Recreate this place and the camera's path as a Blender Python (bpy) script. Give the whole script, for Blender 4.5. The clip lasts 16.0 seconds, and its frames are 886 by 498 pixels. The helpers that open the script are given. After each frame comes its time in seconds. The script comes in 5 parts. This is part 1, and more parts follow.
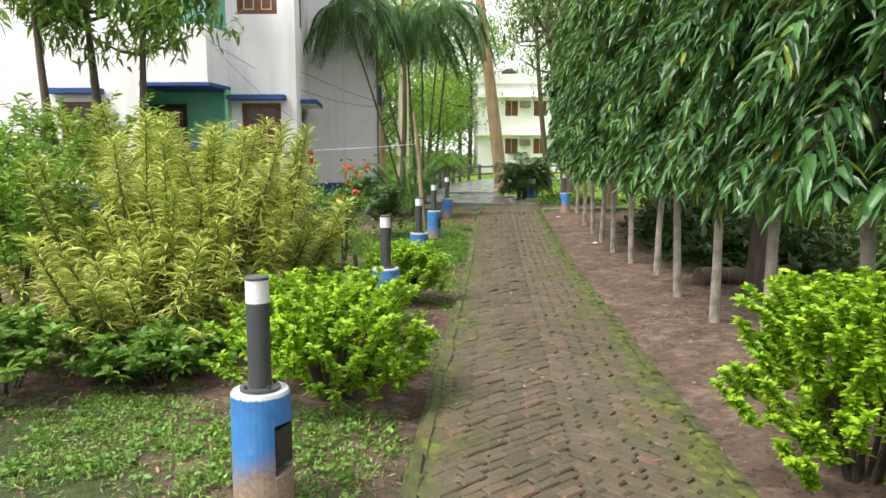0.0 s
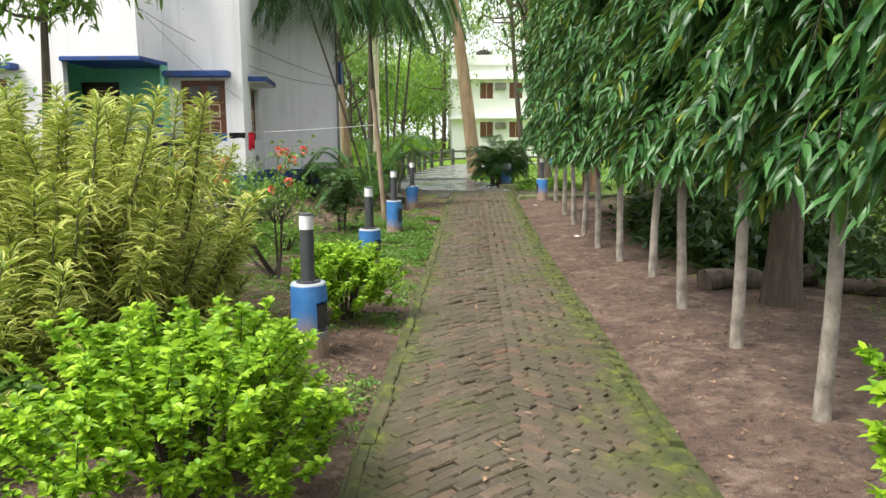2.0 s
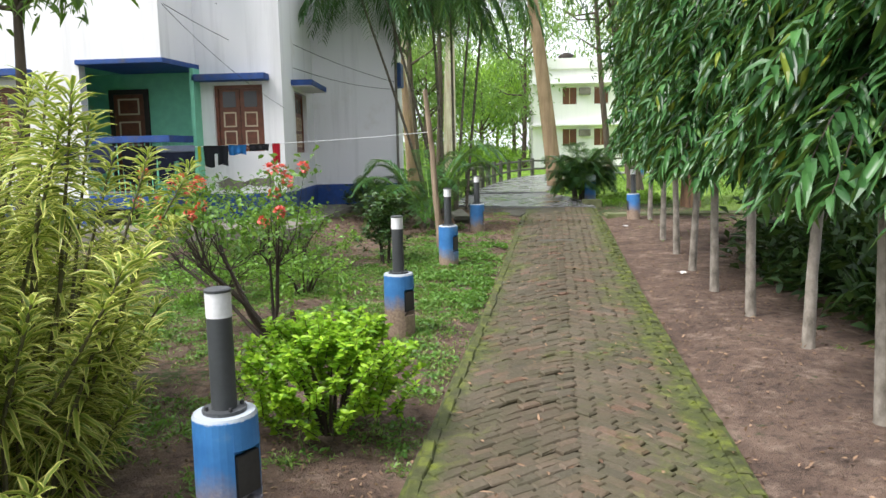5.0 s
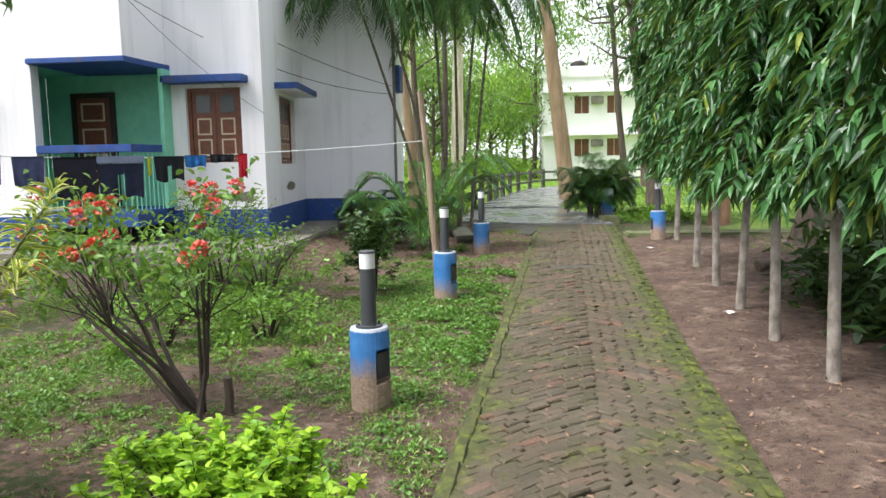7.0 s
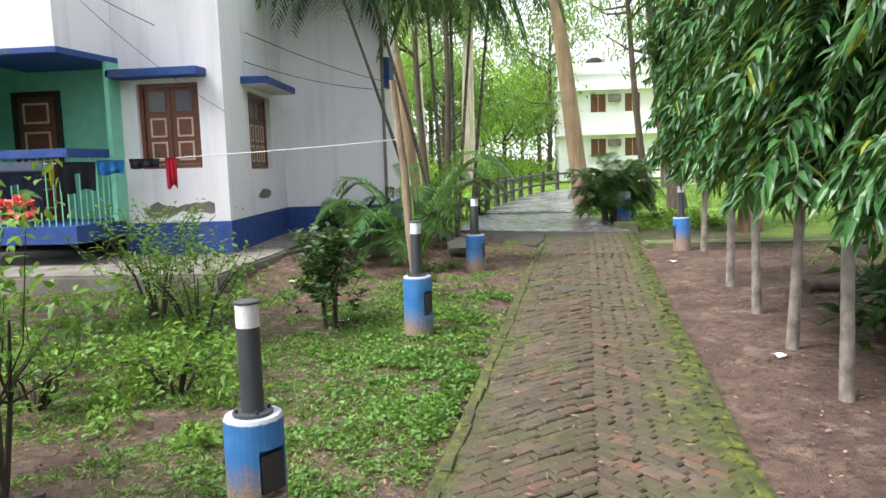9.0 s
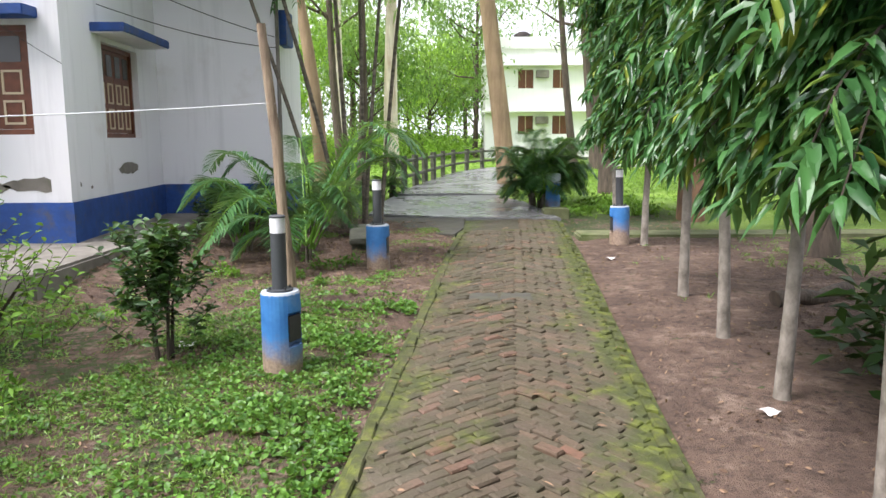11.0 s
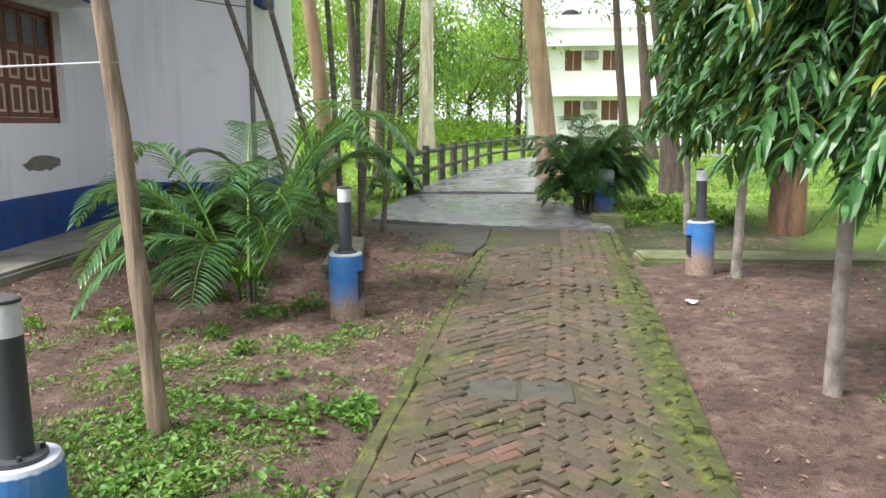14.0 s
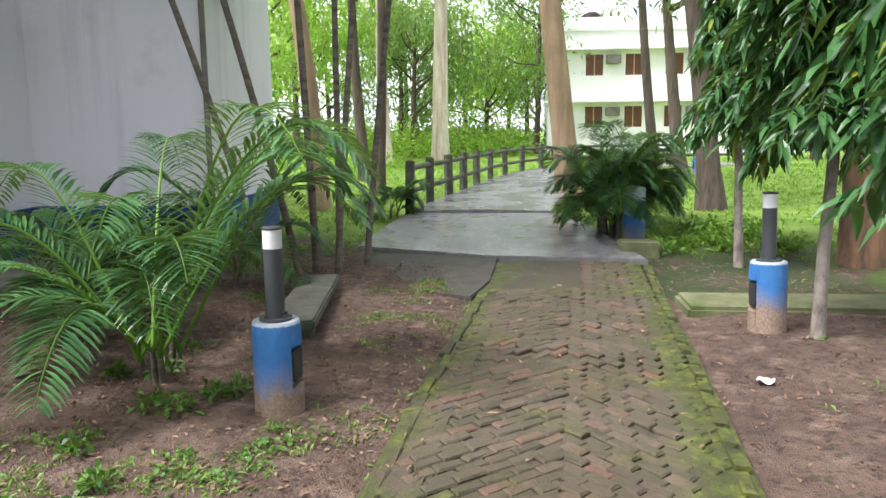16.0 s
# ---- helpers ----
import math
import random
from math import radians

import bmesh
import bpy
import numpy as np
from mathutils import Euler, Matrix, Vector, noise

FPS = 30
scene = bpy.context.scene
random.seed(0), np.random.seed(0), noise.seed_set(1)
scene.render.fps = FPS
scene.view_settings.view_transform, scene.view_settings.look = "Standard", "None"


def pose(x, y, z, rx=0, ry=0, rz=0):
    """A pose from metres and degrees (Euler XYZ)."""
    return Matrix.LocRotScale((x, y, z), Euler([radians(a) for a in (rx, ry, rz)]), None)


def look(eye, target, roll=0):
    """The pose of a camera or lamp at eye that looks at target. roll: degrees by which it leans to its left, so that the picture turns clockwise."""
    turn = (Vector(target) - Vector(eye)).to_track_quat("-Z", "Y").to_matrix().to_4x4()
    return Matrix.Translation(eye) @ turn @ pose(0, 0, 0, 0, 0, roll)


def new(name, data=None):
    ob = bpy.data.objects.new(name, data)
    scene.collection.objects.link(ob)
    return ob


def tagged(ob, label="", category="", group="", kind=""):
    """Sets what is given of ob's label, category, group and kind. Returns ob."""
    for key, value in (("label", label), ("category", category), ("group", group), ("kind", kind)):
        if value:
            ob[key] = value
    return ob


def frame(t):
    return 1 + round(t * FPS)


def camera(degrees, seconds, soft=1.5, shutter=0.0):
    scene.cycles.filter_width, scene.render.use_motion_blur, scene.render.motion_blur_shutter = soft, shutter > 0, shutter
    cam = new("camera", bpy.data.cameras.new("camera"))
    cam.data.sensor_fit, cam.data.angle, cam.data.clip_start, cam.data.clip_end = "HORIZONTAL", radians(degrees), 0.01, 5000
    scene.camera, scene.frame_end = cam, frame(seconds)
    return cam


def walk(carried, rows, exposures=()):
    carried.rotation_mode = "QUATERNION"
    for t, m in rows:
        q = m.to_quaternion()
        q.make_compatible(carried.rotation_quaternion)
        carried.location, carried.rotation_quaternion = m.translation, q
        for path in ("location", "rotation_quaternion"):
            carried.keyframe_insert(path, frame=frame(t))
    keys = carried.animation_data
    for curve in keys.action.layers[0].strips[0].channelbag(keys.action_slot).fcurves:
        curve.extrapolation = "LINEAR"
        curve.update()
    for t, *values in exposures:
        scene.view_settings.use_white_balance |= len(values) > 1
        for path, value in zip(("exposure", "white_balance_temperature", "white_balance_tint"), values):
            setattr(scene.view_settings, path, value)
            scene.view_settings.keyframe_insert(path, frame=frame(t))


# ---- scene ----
cam = camera(60.8, 16.0)
METRES, EYE, TILT, LEAN, TURN = 14.2, 1.5, -1.0, 0.0, 0.0
ROWS = [
    (0.0, 0.0, 0.0, 0.0, -0.02, -6.06, 0.17),
    (0.5, 0.0057, 0.0283, -0.0029, -2.13, -7.05, 0.22),
    (1.0, 0.0115, 0.0586, -0.0012, -2.06, -7.72, 0.18),
    (1.5, 0.0148, 0.0908, -0.0001, -1.84, -7.72, 0.21),
    (2.0, 0.0191, 0.1222, -0.0018, -1.75, -7.18, 0.52),
    (2.5, 0.022, 0.1534, -0.0011, -1.06, -6.74, 0.58),
    (3.0, 0.0241, 0.1835, 0.0003, 0.56, -6.4, 1.04),
    (3.5, 0.0307, 0.2144, -0.0, 3.47, -6.47, 1.69),
    (4.0, 0.035, 0.2436, -0.0004, 4.19, -6.59, 1.5),
    (6.5, 0.0445, 0.389, 0.0064, 4.83, -5.81, 0.71),
    (7.0, 0.0427, 0.4182, 0.0056, 5.28, -5.66, 0.99),
    (7.5, 0.0453, 0.4477, 0.0063, 5.9, -5.74, 1.23),
    (8.0, 0.0519, 0.4765, 0.0071, 6.98, -5.85, 1.15),
    (8.5, 0.0571, 0.5076, 0.0072, 6.52, -5.89, 0.98),
    (9.0, 0.0622, 0.5391, 0.0067, 6.68, -5.43, 1.69),
    (9.5, 0.0656, 0.5717, 0.0068, 4.95, -5.9, 1.38),
    (10.0, 0.0677, 0.6045, 0.0072, 1.77, -6.46, 0.5),
    (12.5, 0.0817, 0.7667, 0.0097, 1.05, -8.13, 0.36),
    (13.0, 0.0865, 0.7991, 0.0095, 2.13, -7.57, 0.87),
    (13.5, 0.089, 0.832, 0.0106, 3.9, -7.7, 0.46),
    (14.0, 0.0913, 0.8687, 0.0118, 4.65, -8.4, 0.19),
    (14.5, 0.0958, 0.8983, 0.0129, 5.66, -8.23, 0.26),
    (15.0, 0.0972, 0.9289, 0.0119, 5.82, -8.15, -0.1),
    (15.5, 0.0988, 0.9606, 0.0141, 5.37, -8.08, 0.22),
    (16.0, 0.1001, 0.9924, 0.0156, 6.19, -7.83, 0.56),
]
walk(cam, [(t, pose(0, 0, EYE, TILT, LEAN, TURN) @ pose(METRES * x, METRES * y, METRES * z, 90 + pitch, roll, yaw)) for t, x, y, z, yaw, pitch, roll in ROWS],
     exposures=[(0.0, 0.66, 6850, 10), (4.0, 0.66, 6400, 11), (9.0, 0.84, 6300, 15), (12.5, 0.92, 6300, 16), (16.0, 0.86, 6250, 16)])

# ---- light ----
world = bpy.data.worlds.new("overcast_sky")
scene.world = world
world.use_nodes = True
wn = world.node_tree.nodes
wl = world.node_tree.links
sky = wn.new("ShaderNodeTexSky")
sky.sky_type, sky.sun_disc = "NISHITA", False
sky.sun_elevation, sky.sun_rotation = radians(58), radians(-60)
sky.air_density, sky.dust_density = 1.0, 6.0
cloud = wn.new("ShaderNodeMix")
cloud.data_type = "RGBA"
cloud.inputs[0].default_value = 0.8
cloud.inputs[7].default_value = (14.6, 15.1, 16.0, 1)
wl.new(sky.outputs[0], cloud.inputs[6])
wl.new(cloud.outputs[2], wn["Background"].inputs[0])
wn["Background"].inputs[1].default_value = 0.077
sun = new("sun", bpy.data.lights.new("sun", "SUN"))
sun.data.energy, sun.data.angle, sun.data.color = 4.0, radians(25), (1.0, 0.97, 0.93)
sun.matrix_world = look((-9, 4, 16), (0, 10, 0))

# ---- materials ----


def nodes_of(name):
    m = bpy.data.materials.new(name)
    m.use_nodes = True
    t = m.node_tree
    return m, t.nodes, t.links, t.nodes["Principled BSDF"]


def noise_node(n, l, scale, detail=4.0, rough=0.55, coord=None, obj=False):
    tc = n.new("ShaderNodeTexCoord")
    x = n.new("ShaderNodeTexNoise")
    x.inputs["Scale"].default_value = scale
    x.inputs["Detail"].default_value = detail
    x.inputs["Roughness"].default_value = rough
    if coord is None:
        coord = tc.outputs["Object"]
    l.new(coord, x.inputs["Vector"])
    return x.outputs["Fac"]


def ramp(n, l, src, stops):
    r = n.new("ShaderNodeValToRGB")
    e = r.color_ramp.elements
    while len(e) < len(stops):
        e.new(0.5)
    for k, (p, c) in zip(e, stops):
        k.position = p
        k.color = (*c, 1) if len(c) == 3 else c
    l.new(src, r.inputs[0])
    return r.outputs[0]


def grey(n, l, src, a, b, lo=0.0, hi=1.0):
    r = n.new("ShaderNodeMapRange")
    r.inputs[1].default_value, r.inputs[2].default_value = a, b
    r.inputs[3].default_value, r.inputs[4].default_value = lo, hi
    l.new(src, r.inputs[0])
    return r.outputs[0]


def mixc(n, l, fac, a, b, mode="MIX"):
    m = n.new("ShaderNodeMix")
    m.data_type, m.blend_type = "RGBA", mode
    for sock, v in ((m.inputs[0], fac), (m.inputs[6], a), (m.inputs[7], b)):
        if isinstance(v, (int, float)):
            sock.default_value = v
        elif isinstance(v, tuple):
            sock.default_value = (*v, 1)
        else:
            l.new(v, sock)
    return m.outputs[2]


def math_node(n, l, op, a, b=0.0):
    m = n.new("ShaderNodeMath")
    m.operation = op
    for sock, v in ((m.inputs[0], a), (m.inputs[1], b)):
        if isinstance(v, (int, float)):
            sock.default_value = v
        else:
            l.new(v, sock)
    return m.outputs[0]


def bump(n, l, b, src, strength=0.3, dist=0.01):
    x = n.new("ShaderNodeBump")
    x.inputs["Strength"].default_value, x.inputs["Distance"].default_value = strength, dist
    l.new(src, x.inputs["Height"])
    l.new(x.outputs[0], b.inputs["Normal"])


def plain(name, c, rough=0.6, metal=0.0, var=0.25, scale=6.0, fine=60.0, bumps=0.2, dirt=None):
    """Paint, wood, stone: two scales of variation and a fine relief; dirt: (colour, amount)."""
    m, n, l, b = nodes_of(name)
    big, small = noise_node(n, l, scale), noise_node(n, l, fine, 3)
    dark = tuple(x * (1 - var) for x in c)
    lite = tuple(min(1, x * (1 + var * 0.6)) for x in c)
    col = ramp(n, l, big, [(0.3, dark), (0.7, lite)])
    col = mixc(n, l, grey(n, l, small, 0.3, 0.7, 0, 0.3), col, tuple(x * 0.6 for x in c))
    if dirt:
        col = mixc(n, l, grey(n, l, noise_node(n, l, scale * 0.6, 6, 0.7), 0.62 - dirt[1] * 0.2, 0.75), col, dirt[0])
    l.new(col, b.inputs["Base Color"])
    b.inputs["Roughness"].default_value, b.inputs["Metallic"].default_value = rough, metal
    bump(n, l, b, small, bumps, 0.004)
    return m


def leaf_mat(name, a, c, edge=None, trans=0.3, rough=0.42, odd=None):
    """Leaves: tone by leaf; edge: the colour of a variegated margin."""
    m, n, l, b = nodes_of(name)
    g = n.new("ShaderNodeNewGeometry")
    col = ramp(n, l, g.outputs["Random Per Island"], [(0.0, a), (0.75, c), (0.93, tuple(x * 1.25 for x in c)), (0.985, odd or tuple(x * 1.25 for x in c))])
    if edge:
        at = n.new("ShaderNodeAttribute")
        at.attribute_name = "edge"
        col = mixc(n, l, grey(n, l, at.outputs["Fac"], 0.42, 0.85), col, edge)
    col = mixc(n, l, grey(n, l, noise_node(n, l, 1.3, 3), 0.35, 0.7, 0.0, 0.35), col, tuple(x * 0.55 for x in a))
    l.new(col, b.inputs["Base Color"])
    b.inputs["Roughness"].default_value = rough
    b.inputs["Specular IOR Level"].default_value = 0.32
    t = n.new("ShaderNodeBsdfTranslucent")
    l.new(mixc(n, l, 0.35, col, (0.5, 0.75, 0.1)), t.inputs[0])
    s = n.new("ShaderNodeMixShader")
    s.inputs[0].default_value = trans
    l.new(b.outputs[0], s.inputs[1])
    l.new(t.outputs[0], s.inputs[2])
    l.new(s.outputs[0], n["Material Output"].inputs[0])
    return m


def bark_mat(name, c, d, sx=14.0, sz=2.0, bumps=0.6):
    m, n, l, b = nodes_of(name)
    tc = n.new("ShaderNodeTexCoord")
    mp = n.new("ShaderNodeMapping")
    mp.inputs["Scale"].default_value = (sx, sx, sz)
    l.new(tc.outputs["Object"], mp.inputs[0])
    f = noise_node(n, l, 1.0, 6, 0.65, mp.outputs[0])
    col = ramp(n, l, f, [(0.3, d), (0.62, c)])
    col = mixc(n, l, grey(n, l, noise_node(n, l, 2.5), 0.45, 0.7, 0, 0.5), col, tuple(x * 0.6 for x in c))
    l.new(col, b.inputs["Base Color"])
    b.inputs["Roughness"].default_value = 0.85
    bump(n, l, b, f, bumps, 0.02)
    return m


def brick_mat():
    """Worn clay paving brick: tone by brick, moss towards the path's edges, grey dust."""
    m, n, l, b = nodes_of("mossy_brick")
    oi = n.new("ShaderNodeObjectInfo")
    g = n.new("ShaderNodeNewGeometry")
    rnd = math_node(n, l, "FRACT", math_node(n, l, "ADD", oi.outputs["Random"], g.outputs["Random Per Island"]))
    col = ramp(n, l, rnd, [(0.0, (0.043, 0.035, 0.021)), (0.3, (0.092, 0.064, 0.04)), (0.6, (0.07, 0.051, 0.031)), (0.9, (0.14, 0.09, 0.058)), (0.975, (0.15, 0.075, 0.05)), (1.0, (0.19, 0.08, 0.05))])
    pos = g.outputs["Position"]
    fine = noise_node(n, l, 55, 4, 0.6, pos)
    col = mixc(n, l, grey(n, l, fine, 0.35, 0.7, 0, 0.45), col, (0.07, 0.055, 0.04))
    col = mixc(n, l, grey(n, l, noise_node(n, l, 1.1, 5, 0.6, pos), 0.45, 0.65, 0, 0.3), col, (0.15, 0.135, 0.1))
    col = mixc(n, l, grey(n, l, noise_node(n, l, 3.3, 6, 0.7, pos), 0.36, 0.62, 0, 0.7), col, (0.055, 0.05, 0.022))
    sp = n.new("ShaderNodeSeparateXYZ")
    l.new(pos, sp.inputs[0])
    across = math_node(n, l, "SUBTRACT", math_node(n, l, "ADD", sp.outputs[0], 0.42), math_node(n, l, "MULTIPLY", sp.outputs[1], 0.069))
    right = math_node(n, l, "ADD", grey(n, l, across, 1.0, 1.5, 0.0, 0.55), grey(n, l, across, 1.36, 1.52, 0.0, 0.6))
    left = math_node(n, l, "ADD", grey(n, l, across, 0.4, 0.1, 0.0, 0.45), grey(n, l, across, 0.16, 0.03, 0.0, 0.6))
    m1 = math_node(n, l, "MAXIMUM", right, math_node(n, l, "MULTIPLY", left, 1.0))
    amt = math_node(n, l, "ADD", math_node(n, l, "ADD", math_node(n, l, "MULTIPLY", m1, 0.38), -0.18), math_node(n, l, "ADD", math_node(n, l, "MULTIPLY", noise_node(n, l, 2.0, 6, 0.62, pos), 1.45), math_node(n, l, "MULTIPLY", noise_node(n, l, 30, 3, 0.6, pos), 0.35)))
    moss = ramp(n, l, noise_node(n, l, 9, 4, 0.6, pos), [(0.3, (0.026, 0.034, 0.008)), (0.52, (0.056, 0.07, 0.01)), (0.74, (0.15, 0.185, 0.013))])
    col = mixc(n, l, grey(n, l, amt, 0.8, 1.08, 0, 0.88), col, moss)
    l.new(col, b.inputs["Base Color"])
    l.new(grey(n, l, fine, 0.3, 0.7, 0.62, 0.85), b.inputs["Roughness"])
    bump(n, l, b, math_node(n, l, "ADD", fine, noise_node(n, l, 14, 5, 0.65, pos)), 0.8, 0.01)
    return m


def soil_mat():
    """Earth with patchy turf: the share of grass comes from the mesh, broken by noise."""
    m, n, l, b = nodes_of("earth_and_turf")
    g = n.new("ShaderNodeNewGeometry")
    pos = g.outputs["Position"]
    f1, f2, f3 = noise_node(n, l, 1.2, 5, 0.6, pos), noise_node(n, l, 14, 5, 0.65, pos), noise_node(n, l, 90, 3, 0.6, pos)
    earth = ramp(n, l, f1, [(0.3, (0.122, 0.076, 0.054)), (0.55, (0.195, 0.125, 0.089)), (0.75, (0.28, 0.19, 0.138))])
    earth = mixc(n, l, grey(n, l, f2, 0.5, 0.66, 0, 0.8), earth, (0.05, 0.03, 0.022))
    earth = mixc(n, l, grey(n, l, f3, 0.55, 0.75, 0, 0.5), earth, (0.22, 0.16, 0.12))
    f4 = noise_node(n, l, 4.5, 6, 0.7, pos)
    earth = mixc(n, l, grey(n, l, f4, 0.52, 0.66, 0, 0.65), earth, (0.085, 0.056, 0.04))
    earth = mixc(n, l, grey(n, l, f4, 0.47, 0.34, 0, 0.75), earth, (0.36, 0.26, 0.195))
    turf = ramp(n, l, f2, [(0.3, (0.022, 0.04, 0.01)), (0.5, (0.05, 0.08, 0.017)), (0.72, (0.09, 0.12, 0.028))])
    at = n.new("ShaderNodeAttribute")
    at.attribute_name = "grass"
    lush_lit = n.new("ShaderNodeAttribute")
    lush_lit.attribute_name = "lush_lit"
    # far turf: the open lawn's bright daylight is put into this colour
    turf = mixc(n, l, lush_lit.outputs["Fac"], turf, mixc(n, l, grey(n, l, f1, 0.35, 0.65), (0.17, 0.31, 0.035), (0.29, 0.45, 0.06)))
    s = math_node(n, l, "ADD", at.outputs["Fac"], math_node(n, l, "MULTIPLY", math_node(n, l, "SUBTRACT", math_node(n, l, "ADD", f1, f2), 1.0), 1.5))
    l.new(mixc(n, l, grey(n, l, s, 0.4, 0.62), earth, turf), b.inputs["Base Color"])
    b.inputs["Roughness"].default_value = 0.95
    bump(n, l, b, math_node(n, l, "ADD", f2, f3), 1.0, 0.05)
    return m


def wall_mat(name, c, streak=0.35):
    """Whitewash with rain streaks and grey mildew patches of their own shape."""
    m, n, l, b = nodes_of(name)
    tc = n.new("ShaderNodeTexCoord")
    mp = n.new("ShaderNodeMapping")
    mp.inputs["Scale"].default_value = (2.2, 2.2, 0.16)
    l.new(tc.outputs["Object"], mp.inputs[0])
    f = noise_node(n, l, 1.6, 6, 0.6, mp.outputs[0])
    g2 = noise_node(n, l, 0.9, 6, 0.65)
    fine = noise_node(n, l, 45, 3)
    col = mixc(n, l, grey(n, l, f, 0.52, 0.75, 0, streak), c, tuple(x * 0.62 for x in c))
    col = mixc(n, l, grey(n, l, g2, 0.6, 0.78, 0, streak), col, (0.55, 0.5, 0.44))
    l.new(col, b.inputs["Base Color"])
    b.inputs["Roughness"].default_value = 0.85
    bump(n, l, b, fine, 0.15, 0.004)
    return m


def pedestal_mat():
    """Blue paint that has worn off towards the foot, with mud splashes."""
    m, n, l, b = nodes_of("worn_blue_pedestal")
    tc = n.new("ShaderNodeTexCoord")
    oi = n.new("ShaderNodeObjectInfo")
    sp = n.new("ShaderNodeSeparateXYZ")
    l.new(tc.outputs["Object"], sp.inputs[0])
    g = n.new("ShaderNodeNewGeometry")
    f = noise_node(n, l, 5, 5, 0.6, g.outputs["Position"])
    fine = noise_node(n, l, 50, 4, 0.6, g.outputs["Position"])
    blue = ramp(n, l, f, [(0.3, (0.025, 0.13, 0.36)), (0.6, (0.05, 0.21, 0.5)), (0.8, (0.16, 0.3, 0.5))])
    mud = ramp(n, l, fine, [(0.3, (0.2, 0.14, 0.1)), (0.7, (0.36, 0.27, 0.2))])
    h = math_node(n, l, "ADD", sp.outputs[2], math_node(n, l, "MULTIPLY", math_node(n, l, "SUBTRACT", f, 0.5), 0.35))
    h = math_node(n, l, "SUBTRACT", h, math_node(n, l, "MULTIPLY", oi.outputs["Random"], 0.16))
    col = mixc(n, l, grey(n, l, h, 0.06, 0.24), mud, blue)
    col = mixc(n, l, grey(n, l, math_node(n, l, "ADD", sp.outputs[2], math_node(n, l, "MULTIPLY", fine, 0.03)), 0.556, 0.564), col, (0.40, 0.44, 0.48))
    l.new(col, b.inputs["Base Color"])
    b.inputs["Roughness"].default_value = 0.6
    bump(n, l, b, fine, 0.25, 0.004)
    return m


def slab_mat():
    m, n, l, b = nodes_of("wet_concrete")
    f, g2, fine = noise_node(n, l, 1.1, 5), noise_node(n, l, 7, 6, 0.65), noise_node(n, l, 60, 3)
    col = ramp(n, l, g2, [(0.3, (0.14, 0.14, 0.14)), (0.7, (0.28, 0.28, 0.275))])
    l.new(col, b.inputs["Base Color"])
    l.new(grey(n, l, f, 0.4, 0.62, 0.18, 0.4), b.inputs["Roughness"])
    bump(n, l, b, fine, 0.2, 0.003)
    return m


def glass_mat():
    m, n, l, b = nodes_of("dusty_window_glass")
    b.inputs["Base Color"].default_value = (0.06, 0.06, 0.06, 1)
    b.inputs["Roughness"].default_value = 0.18
    return m


M_BRICK, M_SOIL = brick_mat(), soil_mat()
M_WHITE = wall_mat("whitewashed_plaster", (0.80, 0.79, 0.80), 0.5)
M_SIDE = M_WHITE
M_CREAM = wall_mat("cream_plaster", (0.86, 0.84, 0.85), 0.15)
M_GREEN = plain("mint_green_paint", (0.22, 0.62, 0.42), 0.7, var=0.12)
M_BLUE = plain("royal_blue_paint", (0.018, 0.07, 0.27), 0.65, var=0.3, dirt=((0.08, 0.08, 0.1), 0.5))
M_SKYBLUE = plain("sky_blue_paint", (0.35, 0.6, 0.75), 0.7, var=0.15)
M_WOOD = plain("dark_red_brown_wood", (0.17, 0.055, 0.028), 0.45, var=0.35, scale=9)
M_BEIGE = plain("beige_paint", (0.62, 0.5, 0.34), 0.6, var=0.1)
M_GLASS = glass_mat()
M_IRON = plain("rusty_dark_iron", (0.05, 0.04, 0.035), 0.6, 0.4)
M_PEDESTAL = pedestal_mat()
M_POST = plain("dark_grey_powder_coat", (0.06, 0.065, 0.07), 0.5, 0.0, var=0.15)
M_DIFF = plain("frosted_white_diffuser", (0.82, 0.82, 0.84), 0.4, var=0.05)
M_BOX = plain("dark_grey_steel", (0.07, 0.07, 0.075), 0.5, 0.5)
M_SLAB = slab_mat()
M_CONC = plain("weathered_concrete", (0.22, 0.2, 0.17), 0.85, var=0.35, scale=3, dirt=((0.09, 0.09, 0.05), 0.6))
M_MOSSCONC = plain("mossy_concrete", (0.16, 0.17, 0.08), 0.9, var=0.5, scale=4, dirt=((0.06, 0.09, 0.015), 0.8))
M_PATCH = plain("grey_cement", (0.075, 0.07, 0.055), 0.85, var=0.4, dirt=((0.06, 0.066, 0.028), 0.7))
M_FENCE = plain("mossy_concrete_rail", (0.10, 0.10, 0.075), 0.85, var=0.5, scale=5, dirt=((0.04, 0.06, 0.02), 0.6))
M_BARK_PALE = bark_mat("pale_grey_bark", (0.35, 0.31, 0.26), (0.10, 0.085, 0.065), 9, 6, 0.6)
M_BARK_DARK = bark_mat("dark_furrowed_bark", (0.12, 0.09, 0.065), (0.035, 0.027, 0.021), 16, 2, 0.9)
M_BARK_EUC = bark_mat("tan_smooth_bark", (0.42, 0.29, 0.18), (0.22, 0.15, 0.09), 5, 0.7, 0.3)
M_BARK_RED = bark_mat("torn_reddish_bark", (0.32, 0.18, 0.1), (0.03, 0.024, 0.022), 5, 0.9, 0.9)
M_BARK_WHITE = bark_mat("white_peeling_bark", (0.68, 0.6, 0.52), (0.34, 0.22, 0.15), 5, 0.5, 0.4)
M_BARK_PALM = bark_mat("brown_palm_bark", (0.19, 0.16, 0.12), (0.045, 0.038, 0.03), 3, 16, 0.5)
